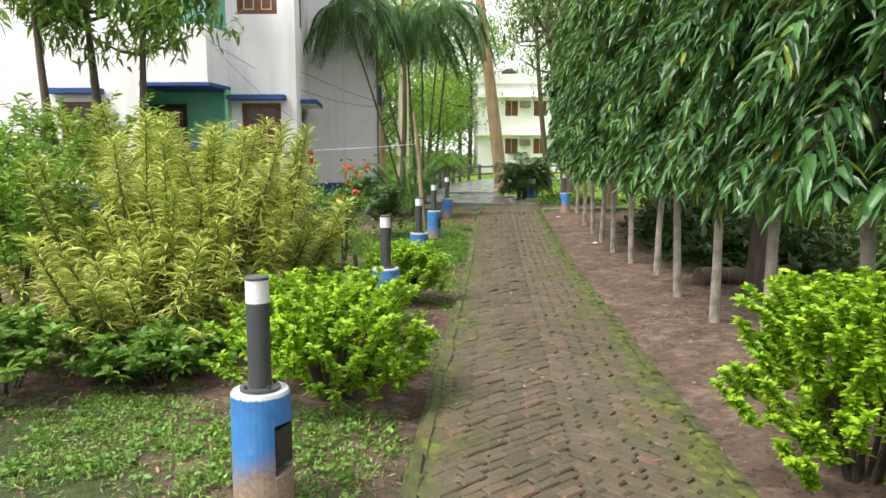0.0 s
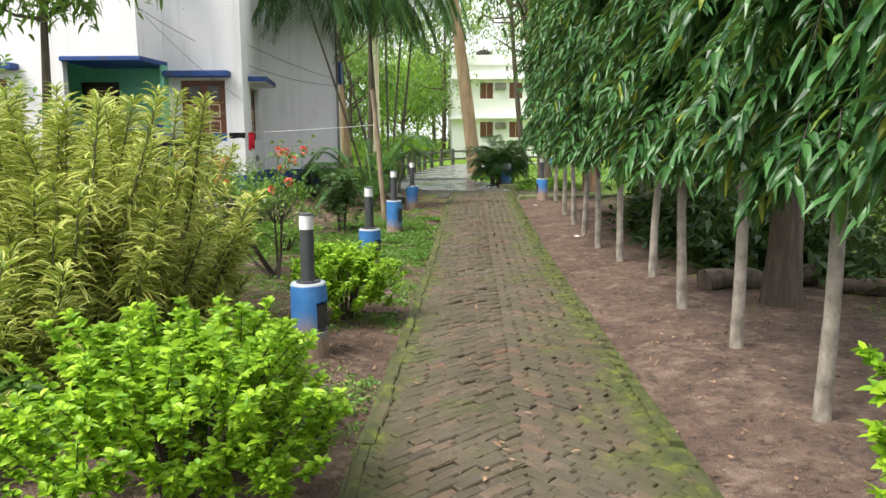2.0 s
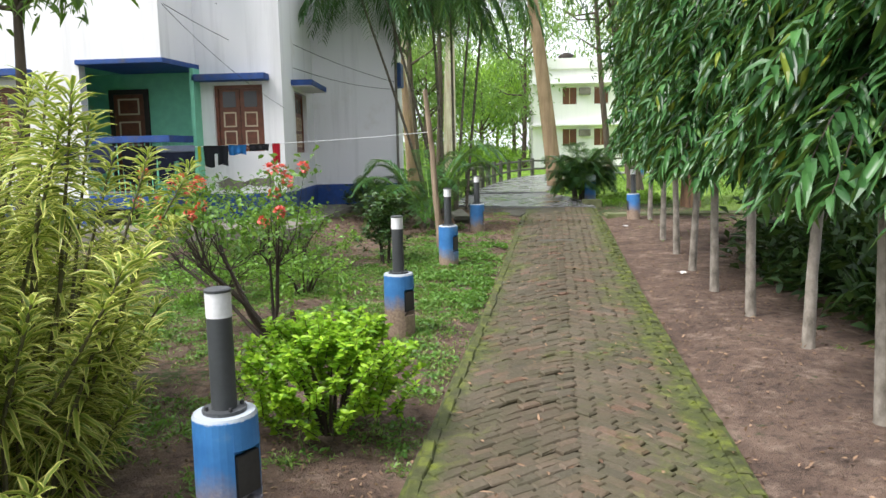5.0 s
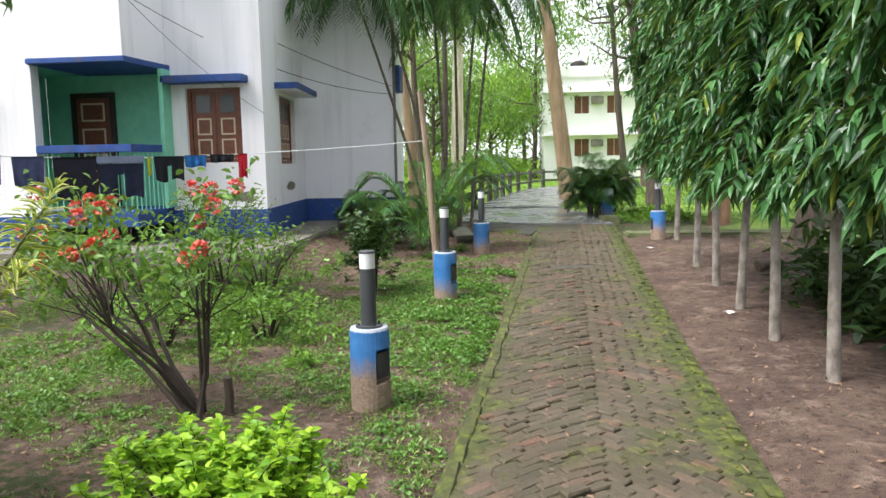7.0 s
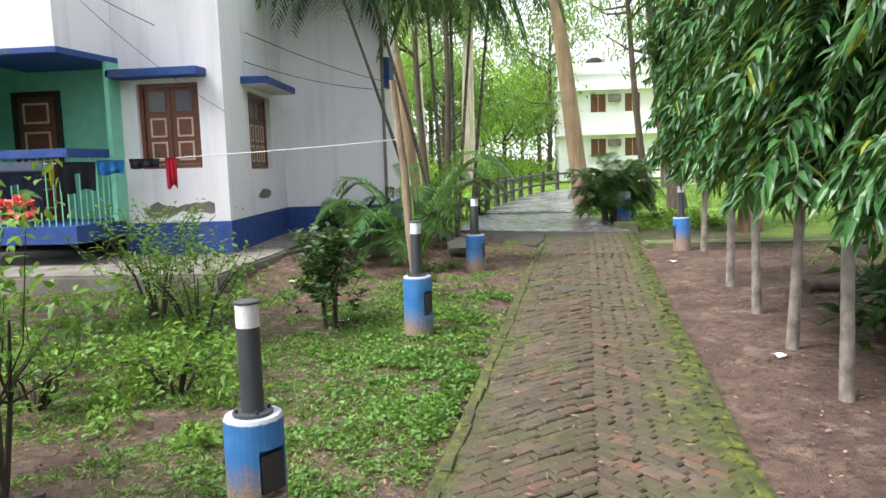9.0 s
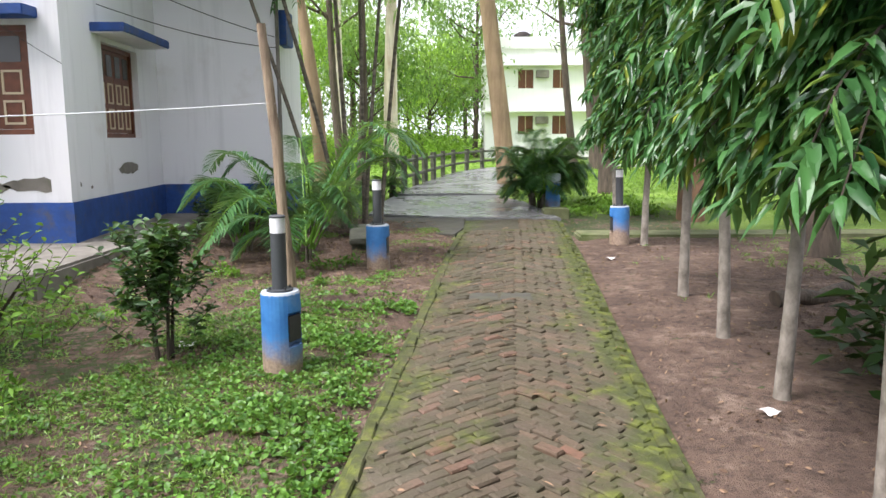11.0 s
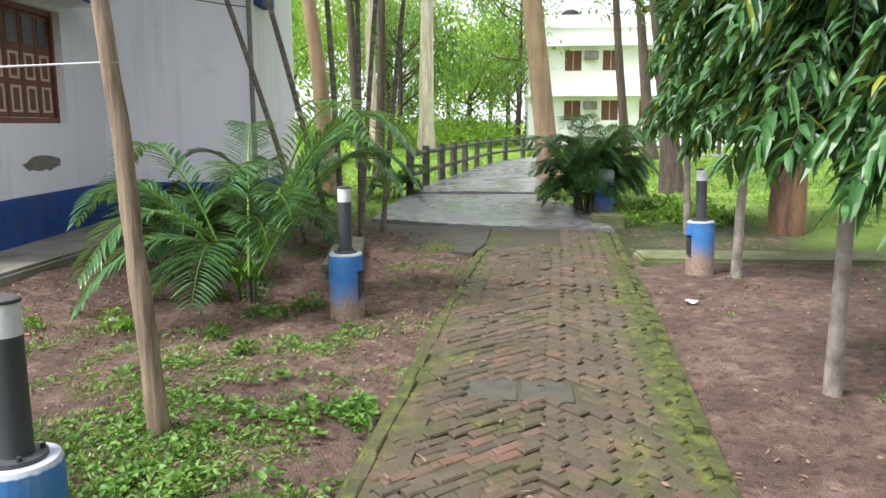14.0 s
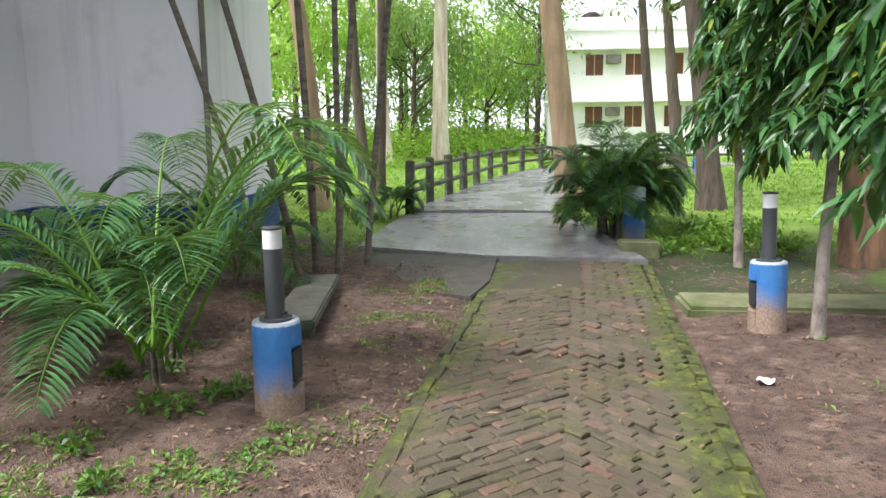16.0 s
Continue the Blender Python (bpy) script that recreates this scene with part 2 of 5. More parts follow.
M_POLE = bark_mat("weathered_pole_wood", (0.37, 0.28, 0.19), (0.11, 0.07, 0.045), 26, 2.5, 0.9)
M_TWIG = plain("brown_twigs", (0.055, 0.04, 0.03), 0.8, var=0.4)
M_CANE = plain("grey_green_cane", (0.13, 0.12, 0.06), 0.8, var=0.4)
M_ASHOKA = leaf_mat("dark_green_long_leaf", (0.013, 0.054, 0.018), (0.07, 0.19, 0.052), trans=0.17, rough=0.34, odd=(0.26, 0.30, 0.035))
M_DURANTA = leaf_mat("lime_green_leaf", (0.14, 0.32, 0.02), (0.36, 0.56, 0.035), trans=0.35)
M_DRAC = leaf_mat("variegated_yellow_leaf", (0.11, 0.18, 0.025), (0.26, 0.33, 0.045), edge=(0.74, 0.70, 0.2), trans=0.25)
M_MID = leaf_mat("mid_green_leaf", (0.05, 0.13, 0.02), (0.13, 0.26, 0.04), trans=0.3)
M_WEED = leaf_mat("weed_green_leaf", (0.07, 0.17, 0.02), (0.17, 0.33, 0.04), trans=0.3)
M_LAWN = leaf_mat("lawn_weed_leaf", (0.04, 0.11, 0.018), (0.13, 0.27, 0.045), trans=0.25)
M_PALM = leaf_mat("palm_green_leaf", (0.03, 0.095, 0.032), (0.08, 0.19, 0.065), trans=0.2, rough=0.3)
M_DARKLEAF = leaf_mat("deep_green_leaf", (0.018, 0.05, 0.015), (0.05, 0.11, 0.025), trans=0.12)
# far foliage: sunlight and distance haze are put into these leaf colours
M_FAR = leaf_mat("far_leaf_sun_tone", (0.16, 0.33, 0.04), (0.36, 0.56, 0.09), trans=0.45)
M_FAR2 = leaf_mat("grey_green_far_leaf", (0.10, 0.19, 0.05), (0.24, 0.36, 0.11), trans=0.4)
M_GRASS = leaf_mat("grass_blade", (0.08, 0.16, 0.03), (0.22, 0.34, 0.075), trans=0.25)
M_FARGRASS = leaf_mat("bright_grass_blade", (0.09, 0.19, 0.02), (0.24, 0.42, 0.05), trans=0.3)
# darker copy of M_FAR: shade is put into the colour
M_FAR3 = leaf_mat("far_leaf_shade_tone", (0.08, 0.18, 0.05), (0.2, 0.34, 0.09), trans=0.4)
M_FLOWER = plain("coral_red_petal", (0.85, 0.17, 0.13), 0.6, var=0.25, scale=30)
M_DRY = leaf_mat("dry_fallen_leaf", (0.10, 0.055, 0.036), (0.30, 0.19, 0.12), trans=0.1, rough=0.7)

# ---- helpers of this scene ----


def mesh_from(name, verts, faces, mat, smooth=False, attrs=None):
    me = bpy.data.meshes.new(name)
    me.from_pydata([tuple(v) for v in verts], [], faces)
    me.materials.append(mat)
    if smooth:
        me.polygons.foreach_set("use_smooth", [len(q) == 4 for q in faces])
    for k, vals in (attrs or {}).items():
        a = me.attributes.new(k, "FLOAT", "POINT")
        a.data.foreach_set("value", np.asarray(vals, dtype=np.float32))
    me.update()
    return me


def hang(ob, parent, label=""):
    if parent is not None:
        ob.parent = parent
    return tagged(ob, label)


def part(name, bm, material, parent=None, label="", smooth=False):
    me = bpy.data.meshes.new(name)
    bm.normal_update()
    bm.to_mesh(me)
    bm.free()
    me.materials.append(material)
    if smooth:
        me.polygons.foreach_set("use_smooth", [True] * len(me.polygons))
    return hang(new(name, me), parent, label)


def raw_part(name, verts, faces, mat, parent=None, label="", smooth=False, attrs=None):
    return hang(new(name, mesh_from(name, verts, faces, mat, smooth, attrs)), parent, label)


def box_bm(x0, x1, y0, y1, z0, z1, bevel=0.0, bm=None):
    b = bmesh.new()
    bmesh.ops.create_cube(b, size=1.0)
    for v in b.verts:
        v.co = (x0 + (v.co.x + 0.5) * (x1 - x0), y0 + (v.co.y + 0.5) * (y1 - y0), z0 + (v.co.z + 0.5) * (z1 - z0))
    if bevel:
        bmesh.ops.bevel(b, geom=b.edges[:], offset=bevel, segments=2, affect="EDGES")
    if bm is None:
        return b
    me = bpy.data.meshes.new("joined")
    b.to_mesh(me)
    b.free()
    bm.from_mesh(me)
    bpy.data.meshes.remove(me)
    return bm


def tube(points, radii, sides=8, cap=True):
    """Vertices and faces of a tube along points."""
    pts = [Vector(p) for p in points]
    verts, faces = [], []
    for i, p in enumerate(pts):
        d = (pts[min(i + 1, len(pts) - 1)] - pts[max(i - 1, 0)]).normalized()
        a = d.cross(Vector((0.31, 0.95, 0.05))).normalized()
        c = d.cross(a)
        for k in range(sides):
            w = 2 * math.pi * k / sides
            verts.append(p + (a * math.cos(w) + c * math.sin(w)) * radii[i])
    for i in range(len(pts) - 1):
        for k in range(sides):
            j = (k + 1) % sides
            faces.append((i * sides + k, i * sides + j, (i + 1) * sides + j, (i + 1) * sides + k))
    if cap:
        n = len(verts)
        verts += verts[:sides] + verts[(len(pts) - 1) * sides:n]
        faces.append(tuple(range(n + sides - 1, n - 1, -1)))
        faces.append(tuple(n + sides + k for k in range(sides)))
    return verts, faces


def join_geo(items):
    verts, faces = [], []
    for v, f in items:
        o = len(verts)
        verts += v
        faces += [tuple(i + o for i in q) for q in f]
    return verts, faces


def unit(a):
    return a / np.maximum(np.linalg.norm(a, axis=1, keepdims=True), 1e-6)


def leaves(pos, way, length, width, droop=0.3, fold=0.25, rng=None, fine=True):
    """Many leaves: base point, direction, size; each one curved and folded along its midrib."""
    pos, way = np.asarray(pos, float), unit(np.asarray(way, float))
    n = len(pos)
    length = np.broadcast_to(np.asarray(length, float), (n,))[:, None]
    width = np.broadcast_to(np.asarray(width, float), (n,))[:, None]
    up = np.array([0.0, 0, 1]) + (rng.normal(0, 0.45, (n, 3)) if rng is not None else 0)
    side = unit(np.cross(way, up) + 1e-4)
    nor = np.cross(side, way)
    dz = np.array([0.0, 0, -1])

    def at(t):
        return pos + way * length * t + dz * length * droop * t * t

    if not fine:
        v = np.stack([pos, at(0.5) - side * width * 0.5 + nor * width * fold, at(1.0), at(0.5) + side * width * 0.5 + nor * width * fold], 1).reshape(-1, 3)
        i = np.arange(n)[:, None] * 4
        return v, (i + np.array([0, 3, 2, 1])).tolist(), np.tile([0.5, 1, 0.5, 1], n)
    c1, c2 = at(0.33), at(0.7)
    e1, e2 = side * width * 0.5, side * width * 0.4
    k1, k2 = nor * width * fold, nor * width * fold * 0.8
    v = np.stack([pos, c1 - e1 + k1, c1, c1 + e1 + k1, c2 - e2 + k2, c2, c2 + e2 + k2, at(1.0)], 1).reshape(-1, 3)
    i = np.arange(n)[:, None] * 8
    quads = np.concatenate([i + np.array([1, 2, 5, 4]), i + np.array([2, 3, 6, 5])]).tolist()
    tris = np.concatenate([i + np.array([0, 2, 1]), i + np.array([0, 3, 2]), i + np.array([4, 5, 7]), i + np.array([5, 6, 7])]).tolist()
    return v, quads + tris, np.tile([0.2, 1, 0, 1, 1, 0, 1, 0.9], n)


def leaf_part(name, data, mat, parent=None, label=""):
    v, f, e = data
    return raw_part(name, v, f, mat, parent, label, True, attrs={"edge": e})


def thing(name, x, y, z, label, category, group="", kind="", rz=0.0):
    e = new(name)
    e.empty_display_size = 0.1
    e.matrix_world = pose(x, y, z, 0, 0, rz)
    return tagged(e, label, category, group, kind)


def rise(y):
    """Height of the ground along the walk."""
    return float(np.interp(y, (-30, 0, 4, 8, 12, 16, 18, 22, 26, 45), (0.0, 0.0, -0.05, -0.10, -0.13, -0.03, 0.04, 0.05, 0.18, 0.18)))


SLOPE, X_LEFT, WIDE = 0.069, -0.42, 1.62
LONG = math.hypot(1, SLOPE)


def smooth(a, b, x):
    t = min(1, max(0, (x - a) / (b - a)))
    return t * t * (3 - 2 * t)


def ground_z(x, y):
    u = x - (X_LEFT + SLOPE * y)
    z = rise(y)
    if y < 22.6:
        z -= 0.05 * smooth(-0.5, 0.1, u) * smooth(2.2, 1.7, u) + 0.02
    z += 0.20 * smooth(-1.9, -3.2, x) * smooth(14.5, 17.2, y) * smooth(40, 26, y)
    z += 0.05 * (noise.noise(Vector((x * 0.35, y * 0.35, 0))) + 0.4 * noise.noise(Vector((x * 1.7, y * 1.7, 3)))) * (1 if u < -0.3 or u > 1.9 else 0.2)
    if y > 22.4 and -0.9 < x < 3.4 and y < 44:
        z -= 0.05
    return z


def path_xy(u, v):
    """u across the brick path from its left edge, v along it."""
    return X_LEFT + (u + SLOPE * v) / LONG, (v - SLOPE * u) / LONG


def path_z(u, v):
    x, y = path_xy(u, v)
    c = (u - 0.83) / 0.83
    z = rise(y) + 0.035 * (1 - c * c) - 0.005
    z += 0.05 * math.exp(-((v - 19.0 - 0.12 * math.sin(u * 5)) / 0.22) ** 2) * (1 - 0.6 * abs(c))
    z += 0.03 * math.exp(-((v - 9.2) / 0.5) ** 2 - ((u - 0.5) / 0.4) ** 2)
    return z + 0.012 * noise.noise(Vector((u * 2.2, v * 2.2, 7)))

# ---- ground ----


def build_ground():
    xs = np.unique(np.concatenate([np.arange(-12, 12.01, 0.2), np.linspace(-60, -12, 20), np.linspace(12, 60, 20), [-1500, -400, -150, 150, 400, 1500]]))
    ys = np.unique(np.concatenate([np.arange(-4, 30.01, 0.2), np.linspace(-40, -4, 14), np.linspace(30, 90, 40), [-1500, -300, 150, 400, 1500]]))
    verts, grass, lush_lit = [], [], []
    for y in ys:
        for x in xs:
            verts.append((x, y, ground_z(x, y)))
            u = x - (X_LEFT + SLOPE * y)
            if u > 0.8:
                g = 0.12 + 0.9 * smooth(3.6, 4.8, x) * smooth(10, 6, y) + smooth(20.2, 21.0, y) * 0.5 + smooth(22.5, 24, y) + 0.5 * smooth(4.5, 6.5, x)
            else:
                g = 0.36 + 0.5 * smooth(5.5, 4.0, y) * smooth(-1.2, -1.8, x) - 0.3 * smooth(4.5, 5.5, y) * smooth(9.6, 8.6, y) + 0.12 * smooth(12, 14, y) * smooth(-0.2, -0.6, u)
                g -= 0.7 * smooth(15.5, 17.0, y) * smooth(23, 21, y) * smooth(-3.5, -1.0, x)
                g += 0.6 * smooth(23.0, 25.0, y)
            grass.append(g)
            # share of the green turf colour that has daylight put into it
            lush_lit.append(max(smooth(22.5, 25, y), 0.7 * smooth(4.2, 5.5, x)))
    nx = len(xs)
    faces = [(j * nx + i, j * nx + i + 1, (j + 1) * nx + i + 1, (j + 1) * nx + i) for j in range(len(ys) - 1) for i in range(nx - 1)]
    ob = raw_part("ground", verts, faces, M_SOIL, smooth=True, attrs={"grass": grass, "lush_lit": lush_lit})
    tagged(ob, "reddish brown earth with patchy green turf", "ground", kind="structure")


build_ground()

# ---- concrete slab, bridge road, edges ----


def slab(name, pts, z0, z1, mat, label, cat, kind="structure", bevel=0.012):
    bm = bmesh.new()
    lo = [bm.verts.new((x, y, z0 + (z - z1 if False else 0))) for x, y, z in pts]
    hi = [bm.verts.new((x, y, z)) for x, y, z in pts]
    n = len(pts)
    bm.faces.new(lo[::-1])
    bm.faces.new(hi)
    for i in range(n):
        bm.faces.new((lo[i], lo[(i + 1) % n], hi[(i + 1) % n], hi[i]))
    bmesh.ops.bevel(bm, geom=[e for e in bm.edges if e.verts[0] in hi and e.verts[1] in hi], offset=bevel, segments=2, affect="EDGES")
    return tagged(part(name, bm, mat), label, cat, kind=kind)


slab("pavement_slab", [(-0.62, 23.1, 0.10), (1.0, 22.55, 0.085), (2.75, 22.35, 0.085), (2.3, 24.6, 0.18), (1.9, 26.0, 0.2), (-0.42, 26.05, 0.2), (-0.55, 24.4, 0.17)], -0.2, 0, M_SLAB, "smooth wet grey concrete slab across the path", "pavement")
slab("cement_apron", [(-0.42, 21.6, 0.015), (0.2, 20.9, 0.025), (0.95, 20.6, 0.035), (1.08, 21.3, 0.045), (1.12, 22.54, 0.065), (-0.3, 22.85, 0.06)], -0.15, 0, M_PATCH, "rough worn cement patch beside the bricks", "pavement")

POSTS = [(-0.47, 26.35), (-0.32, 27.8), (-0.12, 29.35), (0.05, 30.9), (0.24, 32.5), (0.48, 34.5), (0.82, 36.6), (1.3, 38.6), (1.95, 40.3), (2.9, 41.6), (4.2, 42.4), (5.6, 42.9), (7.0, 43.2), (8.4, 43.4), (9.8, 43.5)]


def build_road():
    verts, faces = [], []
    for i, (x, y) in enumerate(POSTS):
        x2, y2 = POSTS[min(i + 1, len(POSTS) - 1)]
        x1, y1 = POSTS[max(i - 1, 0)]
        d = Vector((x2 - x1, y2 - y1)).normalized()
        r = Vector((d.y, -d.x))
        for k, z in ((0.02, -0.1), (0.05, 0.225), (1.15, 0.245), (2.3, 0.225), (2.33, -0.1)):
            q = Vector((x, y)) + r * k
            if i == 0:
                q.y = 26.06
            verts.append((q.x, q.y, z))
    for i in range(len(POSTS) - 1):
        for k in range(4):
            a = i * 5 + k
            faces.append((a, a + 1, a + 6, a + 5))
    faces.append((4, 3, 2, 1, 0))
    tagged(raw_part("road", verts, faces, M_SLAB), "damp grey concrete lane curving away between fences", "road", kind="structure")


build_road()


def build_fence():
    fence = thing("fence", POSTS[0][0], POSTS[0][1], 0.1, "low mossy concrete post and rail fence along the lane", "fence", kind="structure")
    o = Vector((POSTS[0][0], POSTS[0][1], 0.1))
    post = mesh_from("post", *geo(box_bm(-0.07, 0.07, -0.07, 0.07, -0.15, 0.92, 0.015)), M_FENCE)
    for i, (x, y) in enumerate(POSTS):
        p = hang(new("post", post), fence)
        p.location = (x - o.x, y - o.y, 0.0)
        p.rotation_euler = (0.02 * math.sin(i * 3), 0.02 * math.cos(i * 5), 0.3 * i)
    for a, b in zip(POSTS, POSTS[1:]):
        for h in (0.42, 0.8):
            v, f = tube([(a[0] - o.x, a[1] - o.y, h), ((a[0] + b[0]) / 2 - o.x, (a[1] + b[1]) / 2 - o.y, h - 0.01), (b[0] - o.x, b[1] - o.y, h)], [0.045] * 3, 8)
            raw_part("rail", v, f, M_FENCE, fence, smooth=True)


def geo(bm):
    bm.verts.index_update()
    v = [tuple(x.co) for x in bm.verts]
    f = [tuple(q.index for q in x.verts) for x in bm.faces]
    bm.free()
    return v, f


build_fence()

# low mossy kerb wall at the end of the bare strip
kerb = part("kerb", box_bm(2.72, 11.0, 20.15, 20.75, -0.15, 0.07, 0.03), M_MOSSCONC)
tagged(kerb, "low moss-covered concrete kerb across the bare earth", "kerb", kind="structure")
apron = part("house_plinth_walk", box_bm(-12, -2.75, 16.0, 24.0, -0.3, 0.27, 0.03), M_CONC)
tagged(apron, "grey concrete walk round the foot of the house", "pavement", kind="structure")
block = part("concrete_block", box_bm(2.5, 2.95, 22.75, 23.15, 0.0, 0.2, 0.02), M_MOSSCONC)
tagged(block, "small weathered concrete block at the slab's corner", "block")


def bench():
    e = thing("bench", -0.36, 20.05, -0.12, "low weathered concrete bench slab on two supports", "bench", rz=8)
    part("seat", box_bm(-0.17, 0.17, -0.9, 0.9, 0.2, 0.28, 0.015), M_FENCE, e)
    for s in (-0.7, 0.7):
        part("support", box_bm(-0.14, 0.14, s - 0.1, s + 0.1, -0.15, 0.2, 0.01), M_FENCE, e)


bench()

# ---- house ----

def wall_with_holes(name, a, b, z0, z1, thick, holes, mat, parent, label=""):
    """A wall from a to b (its outer face on the right hand side of a to b reversed), with rectangular holes (s0, s1, h0, h1)."""
    a, b = Vector((*a, 0)), Vector((*b, 0))
    d = (b - a).normalized()
    nrm = Vector((-d.y, d.x, 0))
    L = (b - a).length
    ss = sorted({0.0, L, *[h[0] for h in holes], *[h[1] for h in holes]})
    zs = sorted({z0, z1, *[h[2] for h in holes], *[h[3] for h in holes]})
    bm = bmesh.new()
    cells = set()
    for i in range(len(ss) - 1):
        for j in range(len(zs) - 1):
            cs, cz = (ss[i] + ss[i + 1]) / 2, (zs[j] + zs[j + 1]) / 2
            if not any(h[0] < cs < h[1] and h[2] < cz < h[3] for h in holes):
                cells.add((i, j))
    cache = {}

    def vert(i, j, k):
        if (i, j, k) not in cache:
            p = a + d * ss[i] + nrm * (thick * k)
            cache[(i, j, k)] = bm.verts.new((p.x, p.y, zs[j]))
        return cache[(i, j, k)]

    for i, j in cells:
        bm.faces.new([vert(i, j, 0), vert(i + 1, j, 0), vert(i + 1, j + 1, 0), vert(i, j + 1, 0)])
        bm.faces.new([vert(i, j + 1, 1), vert(i + 1, j + 1, 1), vert(i + 1, j, 1), vert(i, j, 1)])
        for di, dj, p, q in ((-1, 0, (0, 1), (0, 0)), (1, 0, (1, 0), (1, 1)), (0, -1, (0, 0), (1, 0)), (0, 1, (1, 1), (0, 1))):
            if (i + di, j + dj) not in cells:
                bm.faces.new([vert(i + p[0], j + p[1], 0), vert(i + p[0], j + p[1], 1), vert(i + q[0], j + q[1], 1), vert(i + q[0], j + q[1], 0)])
    return part(name, bm, mat, parent, label)


def wooden_window(name, x, y, z, w, h, rz, label, parent, count=2):
    """Two-leaf shuttered window: frame, leaves with an upper pane and two bordered panels each."""
    e = new(name)
    hang(e, parent, label)
    e.location, e.rotation_euler = (x, y, z), (0, 0, radians(rz))
    bm = bmesh.new()
    t = 0.06
    for q in ((-w / 2, -w / 2 + t, 0, h), (w / 2 - t, w / 2, 0, h), (-w / 2 + t, w / 2 - t, 0, t), (-w / 2 + t, w / 2 - t, h - t, h)):
        box_bm(q[0], q[1], 0.0, 0.09, q[2], q[3], 0.004, bm)
    part("frame", bm, M_WOOD, e)
    lw = (w - 2 * t) / count
    for s in range(count):
        x0 = -w / 2 + t + s * lw
        leaf = part("shutter", box_bm(x0 + 0.004, x0 + lw - 0.004, 0.03, 0.065, t + 0.004, h - t - 0.004, 0.004), M_WOOD, e)
        ih = h - 2 * t
        for k in (0, 1):
            z0 = t + ih * (0.05 + 0.31 * k)
            bm = bmesh.new()
            a, b, c, d = x0 + lw * 0.2, x0 + lw * 0.8, z0, z0 + ih * 0.25
            for q in ((a, b, c, c + 0.025), (a, b, d - 0.025, d), (a, a + 0.025, c + 0.025, d - 0.025), (b - 0.025, b, c + 0.025, d - 0.025)):
                box_bm(q[0], q[1], 0.018, 0.03, q[2], q[3], 0.0, bm)
            part("panel_border", bm, M_BEIGE, leaf, "beige painted border")
        part("pane", box_bm(x0 + lw * 0.2, x0 + lw * 0.8, 0.022, 0.029, t + ih * 0.69, t + ih * 0.95), M_GLASS, leaf, "dusty dark glass pane")
    return e


def awning(x0, x1, y, z, parent, depth=0.45, side=False, x=0.0):
    """Thin concrete window shade with a blue painted edge."""
    if side:
        ob = part("window_shade", box_bm(x - 0.02, x + depth, x0, x1, z, z + 0.11, 0.01), M_BLUE, parent, "blue painted concrete shade")
    else:
        ob = part("window_shade", box_bm(x0, x1, y - depth, y + 0.02, z, z + 0.12, 0.01), M_BLUE, parent, "blue painted concrete shade")
    return ob


